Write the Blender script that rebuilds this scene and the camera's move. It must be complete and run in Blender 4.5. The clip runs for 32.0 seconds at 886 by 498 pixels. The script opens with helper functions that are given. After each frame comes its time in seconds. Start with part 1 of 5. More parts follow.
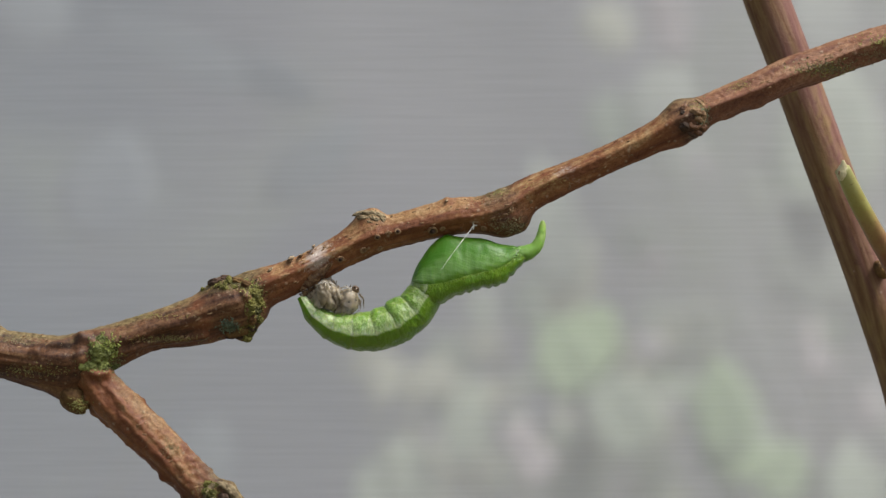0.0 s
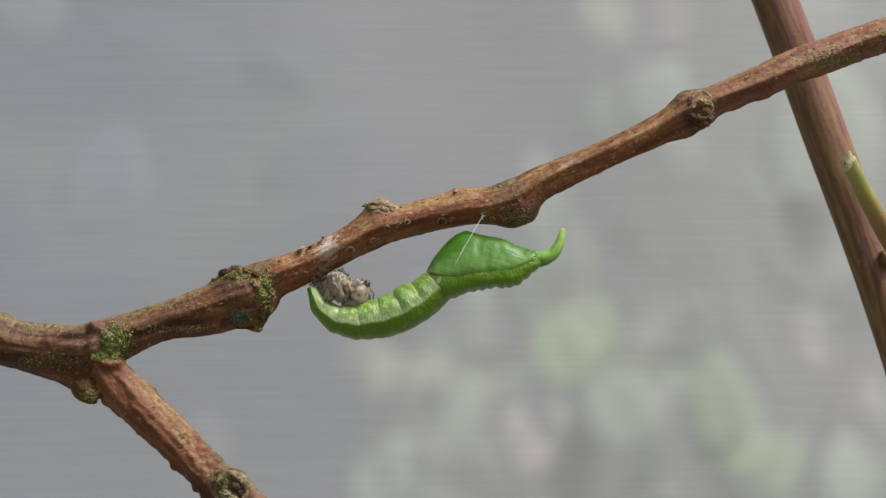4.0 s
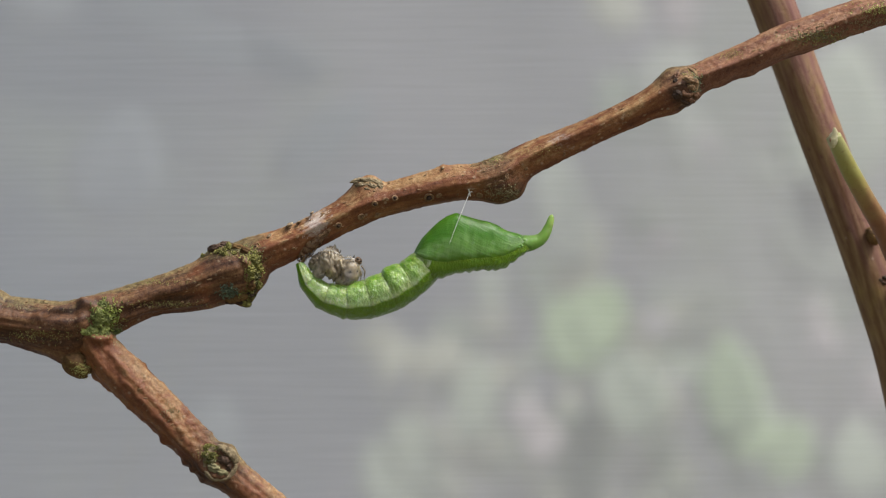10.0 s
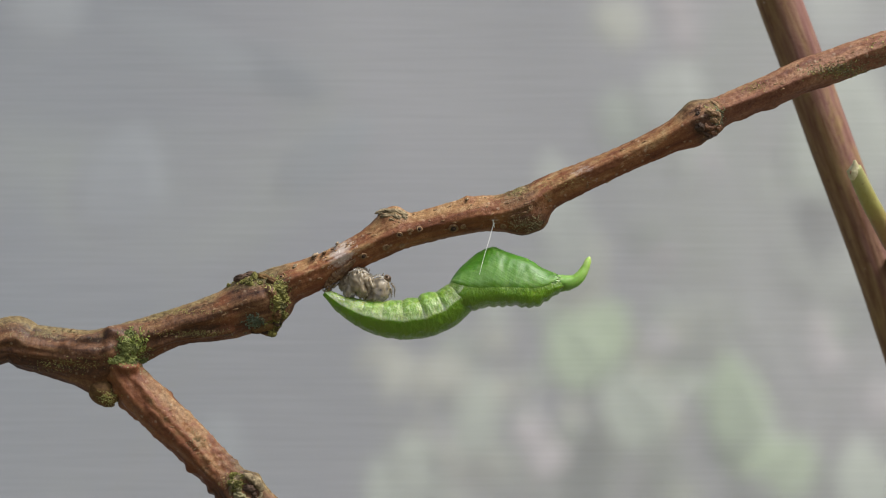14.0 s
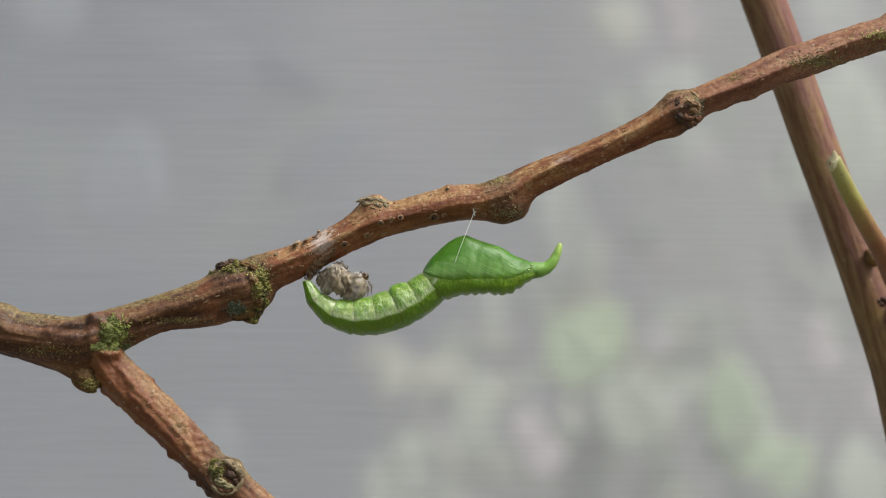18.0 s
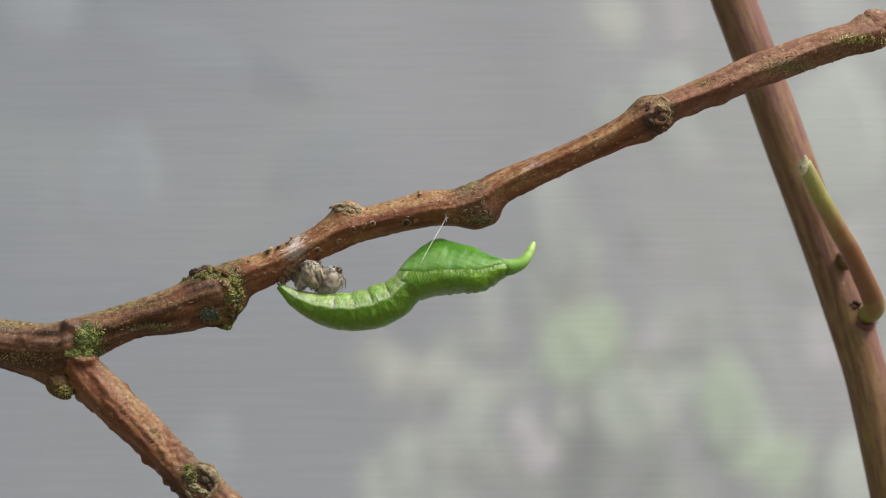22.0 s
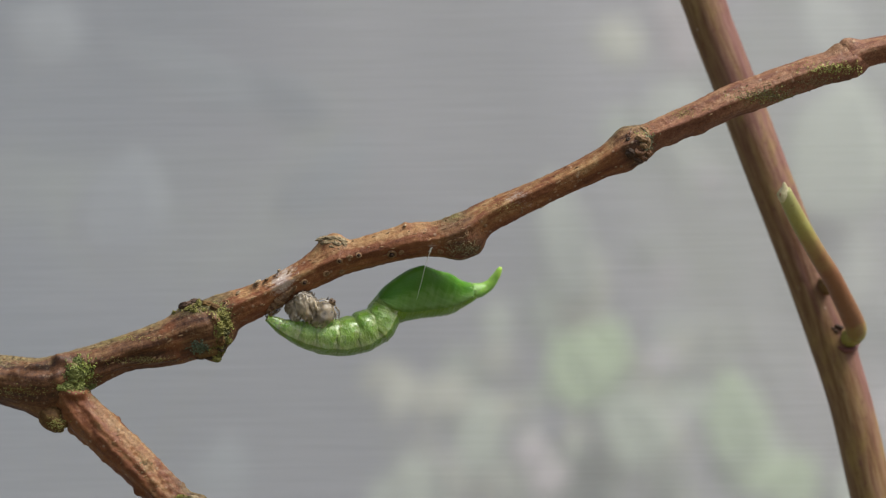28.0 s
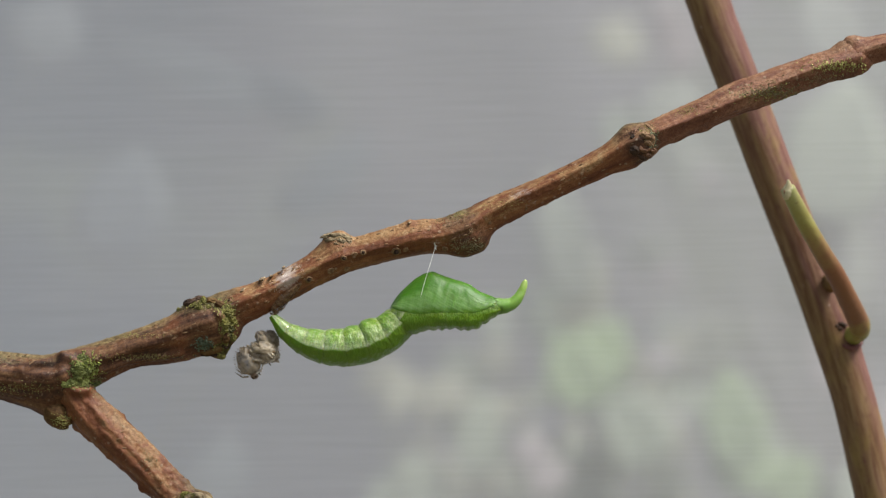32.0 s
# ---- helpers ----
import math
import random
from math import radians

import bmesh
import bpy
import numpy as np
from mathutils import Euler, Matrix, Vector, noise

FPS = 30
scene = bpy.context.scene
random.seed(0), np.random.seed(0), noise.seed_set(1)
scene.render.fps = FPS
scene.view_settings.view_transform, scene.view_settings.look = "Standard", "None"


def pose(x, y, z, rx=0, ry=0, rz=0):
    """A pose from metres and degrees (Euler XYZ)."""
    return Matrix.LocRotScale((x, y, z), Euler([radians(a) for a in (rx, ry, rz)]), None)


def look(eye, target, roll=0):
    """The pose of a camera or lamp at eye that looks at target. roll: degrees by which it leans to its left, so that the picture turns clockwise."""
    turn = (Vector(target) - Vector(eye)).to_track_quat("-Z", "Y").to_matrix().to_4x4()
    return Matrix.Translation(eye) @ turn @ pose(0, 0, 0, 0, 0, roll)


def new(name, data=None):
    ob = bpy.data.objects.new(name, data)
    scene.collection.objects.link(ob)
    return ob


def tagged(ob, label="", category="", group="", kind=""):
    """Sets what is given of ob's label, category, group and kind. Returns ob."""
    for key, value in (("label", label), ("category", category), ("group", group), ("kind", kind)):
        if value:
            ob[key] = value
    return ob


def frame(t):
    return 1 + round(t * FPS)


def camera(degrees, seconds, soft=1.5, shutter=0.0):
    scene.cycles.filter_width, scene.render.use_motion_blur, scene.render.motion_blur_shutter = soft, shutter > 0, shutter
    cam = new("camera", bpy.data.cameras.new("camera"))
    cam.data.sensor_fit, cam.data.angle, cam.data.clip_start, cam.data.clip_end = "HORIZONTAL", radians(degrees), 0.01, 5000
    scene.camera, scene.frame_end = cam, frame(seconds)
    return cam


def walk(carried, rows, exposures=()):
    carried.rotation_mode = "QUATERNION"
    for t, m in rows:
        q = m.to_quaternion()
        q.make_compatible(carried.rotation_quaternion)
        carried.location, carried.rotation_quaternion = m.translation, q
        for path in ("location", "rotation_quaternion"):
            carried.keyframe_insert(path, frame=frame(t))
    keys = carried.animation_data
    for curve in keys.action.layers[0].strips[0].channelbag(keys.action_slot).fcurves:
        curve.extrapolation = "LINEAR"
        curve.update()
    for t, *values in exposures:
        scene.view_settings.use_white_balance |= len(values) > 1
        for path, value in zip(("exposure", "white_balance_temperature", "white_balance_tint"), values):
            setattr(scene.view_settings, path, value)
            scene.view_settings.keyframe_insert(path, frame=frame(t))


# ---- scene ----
from mathutils.bvhtree import BVHTree

# All lengths below are in millimetres round the middle of the view, which hangs 0.62 m over the ground.
MM, H0 = 0.001, 0.62


def V(x, y, z):
    return Vector((x * MM, y * MM, H0 + z * MM))


# ---- camera ----
# seconds; eye x, y, z in mm from (0, -249.4, 0); yaw, pitch, roll in milliradians
PATH = [
    (0, -0.00, 0.00, 0.00, -0.00, -0.00, 0.00),
    (0.5, -0.13, -0.08, -0.70, -2.35, 0.81, 1.28),
    (1, 0.45, 0.68, -1.44, -1.79, 0.81, 0.38),
    (1.5, -0.67, -0.10, -1.50, -2.36, 1.11, -1.49),
    (2, -1.12, -0.46, -1.56, -1.82, -1.18, -0.22),
    (2.5, -0.27, -1.08, -1.36, -2.57, -1.26, 4.89),
    (3, 0.09, -0.61, -1.52, -0.94, -2.98, 2.44),
    (3.5, -1.38, -1.07, -0.28, -2.45, -1.82, -1.37),
    (5.5, 0.39, -2.71, -0.64, -0.33, -3.79, 1.18),
    (6, 1.97, -2.37, -0.31, 2.91, -4.05, -1.79),
    (6.5, 0.92, -2.94, -0.67, 3.46, -5.55, -1.66),
    (7, 0.46, -2.38, -1.10, 2.51, -4.32, -1.69),
    (7.5, 1.88, -3.03, -0.91, 2.39, -6.64, -1.42),
    (8, 1.99, -2.14, -2.11, 1.52, -7.71, -2.86),
    (8.5, 3.89, -1.16, -2.50, 6.92, -8.05, -2.16),
    (9, 1.32, -3.14, -1.28, 0.02, -6.59, -5.62),
    (9.5, 0.50, -3.86, -1.06, 2.14, -6.87, -2.41),
    (10, 1.11, -3.64, -1.30, 3.14, -6.85, -1.09),
    (10.5, 1.28, -4.13, -1.27, 3.77, -6.72, 0.21),
    (11, 1.28, -4.23, -1.06, 3.29, -6.65, 1.49),
    (11.5, 1.23, -4.46, -1.44, 4.29, -5.55, 2.35),
    (12, 0.60, -4.51, -0.71, 4.40, -5.64, 1.30),
    (12.5, 0.56, -4.89, -0.81, 3.42, -4.53, -0.82),
    (13, 1.10, -3.76, -1.19, 4.28, -4.54, 0.07),
    (13.5, 0.99, -5.73, -0.01, 3.45, -2.56, 0.27),
    (14, -1.07, -5.91, 0.15, 3.15, -1.57, 1.66),
    (14.5, 0.53, -5.89, -1.05, 3.85, -0.78, 5.76),
    (16.5, -0.58, -7.38, -0.41, 3.25, -0.98, 2.50),
    (17, -0.55, -8.57, -0.48, 3.90, -1.15, 7.23),
    (17.5, 0.10, -7.70, -1.32, 3.61, -1.07, 9.32),
    (18, 0.91, -7.38, -0.97, 3.98, -1.30, 5.85),
    (18.5, 1.19, -7.13, -1.24, 3.37, -0.15, 3.90),
    (19, 0.99, -7.84, -0.94, 4.47, 0.52, 4.44),
    (19.5, 1.28, -7.86, -0.49, 4.64, -0.93, 4.91),
    (20, 2.22, -7.25, -0.98, 5.64, -1.81, 4.77),
    (20.5, 2.05, -8.25, -1.14, 3.83, -1.17, 4.26),
    (21, 3.53, -7.67, -1.14, 5.05, -1.73, 3.87),
    (21.5, 3.17, -8.33, -0.34, 3.50, -1.46, 2.06),
    (22, 3.33, -8.60, -0.34, 3.47, -1.73, 1.73),
    (22.5, 5.28, -8.14, -0.31, 2.42, 0.05, -0.91),
    (23, 5.36, -10.41, 1.43, -0.87, 1.10, -4.37),
    (23.5, 5.93, -11.86, 2.09, 0.59, 1.70, -8.66),
    (24, 4.98, -11.36, 1.53, 1.06, 2.81, -12.17),
    (24.5, 4.85, -11.75, 1.70, 3.55, 2.89, -10.73),
    (25, 5.32, -12.01, 1.98, 3.57, 3.30, -10.23),
    (25.5, 5.27, -12.48, 2.31, 3.40, 2.13, -9.81),
    (27.5, 5.58, -11.68, 0.84, 7.47, 4.68, -10.02),
    (28, 5.74, -12.55, 0.62, 7.23, 5.55, -10.87),
    (28.5, 6.31, -12.38, 0.89, 7.84, 4.99, -11.15),
    (29, 5.36, -12.44, 1.07, 7.13, 5.67, -9.99),
    (29.5, 6.20, -12.65, -0.01, 7.22, 5.06, -10.09),
    (30, 4.66, -13.24, 0.23, 9.03, 6.26, -12.32),
    (30.5, 4.97, -13.05, 0.23, 8.51, 5.36, -9.63),
    (31, 5.79, -14.15, 1.29, 7.95, 5.77, -10.84),
    (31.5, 6.12, -13.51, 0.91, 7.20, 5.35, -10.30),
    (32, 5.23, -12.74, 0.40, 6.88, 5.40, -10.57),
]
cam = camera(18.0, 32.0, 1.15, 0.0)
cam.data.dof.use_dof = True
cam.data.dof.focus_distance = 0.256
cam.data.dof.aperture_fstop = 36.0


def eye_pose(x, y, z, yaw, pitch, roll):
    yaw, pitch = yaw / 1000, pitch / 1000
    eye = V(x, y - 249.4, z)
    ahead = Vector((-math.sin(yaw) * math.cos(pitch), math.cos(yaw) * math.cos(pitch), math.sin(pitch)))
    return look(eye, eye + ahead, math.degrees(roll / 1000))


walk(cam, [(t, eye_pose(*row)) for t, *row in PATH], [(0.0, 0.25), (8.0, 0.30), (17.0, 0.34), (22.0, 0.37), (25.0, 0.38), (28.0, 0.29), (32.0, 0.30)])

# ---- light: an overcast sky with a broad soft sun behind the cloud ----
world = bpy.data.worlds.new("sky")
scene.world = world
world.use_nodes = True
wn = world.node_tree
sky = wn.nodes.new("ShaderNodeTexSky")
sky.sky_type, sky.sun_disc = "NISHITA", False
sky.sun_elevation, sky.sun_rotation = radians(60), radians(112)
sky.air_density, sky.dust_density = 1.0, 4.0
soft_sky = wn.nodes.new("ShaderNodeHueSaturation")
soft_sky.inputs["Saturation"].default_value = 0.7
wn.links.new(sky.outputs[0], soft_sky.inputs["Color"])
wn.links.new(soft_sky.outputs[0], wn.nodes["Background"].inputs["Color"])
wn.nodes["Background"].inputs["Strength"].default_value = 0.105
sun = new("sun", bpy.data.lights.new("sun", "SUN"))
sun.data.energy, sun.data.angle, sun.data.color = 4.0, radians(24), (1.0, 0.98, 0.95)
sun.matrix_world = look((0.75, -0.3, 2.0), (0, 0, 0.62))


# ---- materials ----
class Mat:
    """A node material with short ways to noise, ramps and mixes, all in object space."""

    def __init__(self, name, rough=0.6, spec=0.4):
        self.m = bpy.data.materials.new(name)
        self.m.use_nodes = True
        self.t = self.m.node_tree
        self.b = self.t.nodes["Principled BSDF"]
        self.b.inputs["Roughness"].default_value = rough
        self.b.inputs["Specular IOR Level"].default_value = spec
        self.co = self.add("ShaderNodeTexCoord").outputs["Object"]

    def add(self, kind):
        return self.t.nodes.new(kind)

    def link(self, a, b):
        self.t.links.new(a, b)

    def attr(self, name):
        n = self.add("ShaderNodeAttribute")
        n.attribute_name = name
        return n.outputs["Fac"]

    def stretch(self, x, y, z):
        n = self.add("ShaderNodeMapping")
        n.inputs["Scale"].default_value = (x, y, z)
        self.link(self.co, n.inputs["Vector"])
        return n.outputs[0]

    def noise(self, scale, detail=4.0, rough=0.55, co=None):
        n = self.add("ShaderNodeTexNoise")
        n.inputs["Scale"].default_value, n.inputs["Detail"].default_value = scale, detail
        n.inputs["Roughness"].default_value = rough
        self.link(co or self.co, n.inputs["Vector"])
        return n.outputs["Fac"]

    def cells(self, scale, co=None, feature="F1"):
        n = self.add("ShaderNodeTexVoronoi")
        n.feature = feature
        n.inputs["Scale"].default_value = scale
        self.link(co or self.co, n.inputs["Vector"])
        return n.outputs["Distance"]

    def ramp(self, fac, *stops):
        n = self.add("ShaderNodeValToRGB")
        while len(n.color_ramp.elements) < len(stops):
            n.color_ramp.elements.new(0.5)
        for e, (at, c) in zip(n.color_ramp.elements, stops):
            e.position = at
            e.color = (c, c, c, 1) if isinstance(c, (int, float)) else (*c, 1)
        self.link(fac, n.inputs["Fac"])
        return n.outputs["Color"]

    def mix(self, fac, a, b, how="MIX"):
        n = self.add("ShaderNodeMix")
        n.data_type, n.blend_type = "RGBA", how
        for value, socket in ((fac, n.inputs[0]), (a, n.inputs[6]), (b, n.inputs[7])):
            if isinstance(value, (int, float)):
                socket.default_value = value
            elif isinstance(value, tuple):
                socket.default_value = (*value, 1)
            else:
                self.link(value, socket)
        return n.outputs[2]

    def calc(self, how, a, b):
        n = self.add("ShaderNodeMath")
        n.operation = how
        for value, socket in ((a, n.inputs[0]), (b, n.inputs[1])):
            if isinstance(value, (int, float)):
                socket.default_value = value
            else:
                self.link(value, socket)
        return n.outputs[0]

    def colour(self, c):
        if isinstance(c, tuple):
            self.b.inputs["Base Color"].default_value = (*c, 1)
        else:
            self.link(c, self.b.inputs["Base Color"])
        return self

    def bump(self, height, deep, strength=1.0):
        n = self.add("ShaderNodeBump")
        n.inputs["Distance"].default_value, n.inputs["Strength"].default_value = deep * MM, strength
        self.link(height, n.inputs["Height"])
        self.link(n.outputs[0], self.b.inputs["Normal"])
        return self

    def flesh(self, weight, radius, scale=1.0):
        self.b.inputs["Subsurface Weight"].default_value = weight
        self.b.inputs["Subsurface Radius"].default_value = radius
        self.b.inputs["Subsurface Scale"].default_value = scale * MM
        return self


def bark_material():
    """Young red-brown bark: smooth and mottled, tan with wear and painted top light above, pale corky dots; darker,
    olive and cracked where it is old.
    """
    m = Mat("reddish_bark", 0.55, 0.3)
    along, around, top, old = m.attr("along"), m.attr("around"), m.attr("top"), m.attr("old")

    def grid(x, y):
        n = m.add("ShaderNodeCombineXYZ")
        m.link(m.calc("MULTIPLY", around, x), n.inputs[0])
        m.link(m.calc("MULTIPLY", along, y), n.inputs[1])
        return n.outputs[0]

    def blend(*pairs):
        total = None
        for value, share in pairs:
            one = m.calc("MULTIPLY", value, share)
            total = one if total is None else m.calc("ADD", total, one)
        return total

    fibre = m.noise(2.0, 5, 0.6, grid(1.9, 0.08))
    slow = m.noise(1.0, 3, 0.5, grid(0.9, 0.1))
    patch = m.noise(1.0, 6, 0.68, grid(1.7, 0.5))
    fine = m.noise(2400, 5, 0.7)
    grain = m.noise(4800, 4, 0.7)
    red = m.ramp(blend((fibre, 0.27), (slow, 0.4), (patch, 0.33)),
                 (0.36, (0.085, 0.026, 0.011)), (0.46, (0.165, 0.057, 0.022)), (0.55, (0.25, 0.103, 0.04)), (0.66, (0.335, 0.172, 0.075)))
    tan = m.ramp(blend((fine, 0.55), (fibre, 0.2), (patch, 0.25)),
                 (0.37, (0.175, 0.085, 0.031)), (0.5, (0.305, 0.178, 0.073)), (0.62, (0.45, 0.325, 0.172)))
    # top also paints light from above into the tan wear
    peel_and_light = m.calc("ADD", patch, m.calc("ADD", m.calc("MULTIPLY", top, 0.16), m.calc("MULTIPLY", m.calc("SUBTRACT", slow, 0.5), 0.7)))
    c = m.mix(m.ramp(peel_and_light, (0.52, 0.0), (0.7, 0.78)), red, tan)
    rose = m.ramp(blend((fine, 0.45), (patch, 0.3), (slow, 0.25)), (0.38, (0.1, 0.036, 0.021)), (0.5, (0.205, 0.088, 0.053)), (0.62, (0.33, 0.178, 0.112)))
    c = m.mix(m.calc("MULTIPLY", m.attr("young"), 0.62), c, rose)
    # old bark: dark red-brown with long cracks, olive crust along its upper and lower edges
    age = m.calc("ADD", old, m.calc("MULTIPLY", m.calc("SUBTRACT", patch, 0.5), 1.0))
    aged = m.ramp(blend((fine, 0.25), (slow, 0.35), (fibre, 0.4)),
                  (0.4, (0.02, 0.011, 0.007)), (0.47, (0.07, 0.03, 0.014)), (0.54, (0.14, 0.066, 0.03)), (0.63, (0.26, 0.155, 0.07)))
    c = m.mix(m.ramp(age, (0.4, 0.0), (0.7, 0.9)), c, aged)
    rim = m.calc("ADD", top, m.calc("MULTIPLY", m.calc("SUBTRACT", m.noise(1.0, 5, 0.65, grid(1.6, 0.3)), 0.5), 1.5))
    crust = m.ramp(fine, (0.4, (0.08, 0.055, 0.02)), (0.62, (0.27, 0.205, 0.09)))
    c = m.mix(m.calc("MULTIPLY", m.ramp(rim, (0.66, 0.0), (0.95, 0.8)), m.ramp(old, (0.42, 0.0), (0.7, 1.0))), c, crust)
    specks = m.ramp(m.cells(750), (0.06, 1.0), (0.14, 0.0))
    c = m.mix(m.calc("MULTIPLY", specks, 0.4), c, (0.47, 0.37, 0.25))
    c = m.mix(m.ramp(m.noise(1100, 4, 0.65), (0.6, 0.0), (0.72, 0.25)), c, (0.03, 0.013, 0.008))
    c = m.mix(m.ramp(m.noise(1900, 5, 0.75), (0.6, 0.0), (0.69, 0.4)), c, (0.45, 0.34, 0.22))
    pores = m.ramp(m.cells(1300), (0.05, 0.75), (0.13, 0.0))
    c = m.mix(m.calc("MULTIPLY", pores, m.ramp(patch, (0.45, 0.0), (0.6, 1.0))), c, (0.035, 0.014, 0.008))
    c = m.mix(0.5, c, m.ramp(grain, (0.32, 0.35), (0.5, 0.95), (0.7, 1.0)), "MULTIPLY")
    film = m.calc("ADD", m.attr("silk"), m.calc("ADD", m.calc("MULTIPLY", m.calc("SUBTRACT", m.noise(2600, 5, 0.75), 0.5), 1.8), m.calc("MULTIPLY", m.calc("SUBTRACT", fibre, 0.5), 1.6)))
    c = m.mix(m.ramp(film, (0.45, 0.0), (1.0, 0.65)), c, (0.58, 0.52, 0.47))
    m.colour(c)
    m.bump(blend((fibre, 0.3), (fine, 0.6), (specks, 0.2), (patch, 0.4), (pores, -0.3)), 0.16, 0.95)
    m.link(m.ramp(fine, (0.3, 0.42), (0.7, 0.66)), m.b.inputs["Roughness"])
    return m.m


def plain(name, a, b, scale, rough, deep=0.05, spec=0.4, flesh=0.0):
    """Two colours mixed by two sizes of noise, with a fine relief."""
    m = Mat(name, rough, spec)
    n = m.calc("ADD", m.calc("MULTIPLY", m.noise(scale, 4), 0.6), m.calc("MULTIPLY", m.noise(scale * 5, 3), 0.4))
    m.colour(m.ramp(n, (0.35, a), (0.65, b))).bump(n, deep, 0.8)
    if flesh:
        m.flesh(flesh, (0.6, 1.0, 0.3), 0.8)
    return m.m


def stalk_material():
    """Smooth skin: olive-tan with long dark and pale streaks, flushed mauve on its sunny side, with yellowish mottles."""
    m = Mat("smooth_stalk", 0.6, 0.22)
    around = m.attr("around")
    both = m.add("ShaderNodeCombineXYZ")
    m.link(m.calc("MULTIPLY", around, 1.7), both.inputs[0])
    m.link(m.calc("MULTIPLY", m.attr("along"), 0.07), both.inputs[1])
    fibre = m.noise(2.6, 6, 0.62, both.outputs[0])
    wide = m.noise(1.1, 4, 0.55, both.outputs[0])
    c = m.ramp(fibre, (0.33, (0.125, 0.062, 0.028)), (0.48, (0.19, 0.11, 0.05)), (0.66, (0.27, 0.18, 0.085)))
    rise = m.ramp(m.calc("MULTIPLY", m.calc("SUBTRACT", m.attr("along"), 600.0), 0.02), (0.0, 0.0), (0.55, 1.0))
    flush = m.calc("ADD", m.calc("ADD", m.calc("MULTIPLY", around, 0.26), m.calc("MULTIPLY", wide, 1.1)), m.calc("MULTIPLY", m.calc("SUBTRACT", rise, 1.0), 0.3))
    mauve = m.ramp(fibre, (0.3, (0.125, 0.05, 0.043)), (0.7, (0.25, 0.13, 0.112)))
    c = m.mix(m.ramp(flush, (0.34, 0.0), (0.74, 0.9)), c, mauve)
    c = m.mix(m.ramp(m.noise(1.0, 4, 0.6, m.stretch(330, 330, 150)), (0.53, 0.0), (0.68, 0.65)), c, (0.27, 0.19, 0.06))
    c = m.mix(m.ramp(m.noise(1100, 4, 0.7), (0.58, 0.0), (0.7, 0.45)), c, (0.1, 0.035, 0.035))
    c = m.mix(m.ramp(m.cells(430), (0.03, 0.6), (0.07, 0.0)), c, (0.42, 0.32, 0.26))
    m.colour(c).bump(m.calc("ADD", fibre, m.noise(2000, 3)), 0.06, 0.8)
    return m.m


def body_material():
    """The abdomen and back: translucent green under a glistening whitish bloom, over a clear deep green belly with pale dots."""
    m = Mat("pupa_skin", 0.3, 0.5)
    side = m.calc("ADD", m.attr("side"), m.calc("MULTIPLY", m.calc("SUBTRACT", m.noise(900, 4, 0.7), 0.5), 0.12))
    dark = m.ramp(m.noise(420, 4), (0.32, (0.09, 0.2, 0.003)), (0.68, (0.135, 0.265, 0.005)))
    green = m.ramp(m.noise(600, 4), (0.34, (0.118, 0.24, 0.014)), (0.66, (0.235, 0.36, 0.058)))
    # the bloom lies in short wrinkles across the body, thickest along the dividing line and towards the tail
    wrinkle = m.noise(1.0, 4, 0.65, m.stretch(4600, 2300, 2300))
    blotch = m.noise(640, 4, 0.6)
    thick = m.calc("ADD", m.ramp(side, (0.47, 0.2), (0.62, 0.1), (0.78, 0.02), (0.92, 0.0)), m.calc("MULTIPLY", m.attr("run"), 0.09))
    bloom = m.calc("ADD", m.calc("ADD", m.calc("MULTIPLY", wrinkle, 0.5), m.calc("MULTIPLY", blotch, 0.42)), thick)
    pale = m.mix(m.ramp(bloom, (0.45, 0.0), (0.73, 0.72)), green, (0.49, 0.57, 0.34))
    c = m.mix(m.ramp(side, (0.465, 0.0), (0.515, 1.0)), dark, pale)
    c = m.mix(m.ramp(m.cells(480), (0.05, 0.4), (0.1, 0.0)), c, (0.36, 0.5, 0.14))
    c = m.mix(m.ramp(m.cells(1250), (0.04, 0.45), (0.09, 0.0)), c, (0.09, 0.17, 0.015))
    m.colour(c).bump(m.calc("ADD", m.noise(700, 4), m.calc("ADD", m.calc("MULTIPLY", wrinkle, 0.7), m.calc("MULTIPLY", m.cells(1700), 0.5))), 0.17, 0.9)
    m.b.inputs["Coat Weight"].default_value, m.b.inputs["Coat Roughness"].default_value = 0.35, 0.16
    m.flesh(0.75, (0.6, 1.0, 0.15), 2.0)
    return m.m


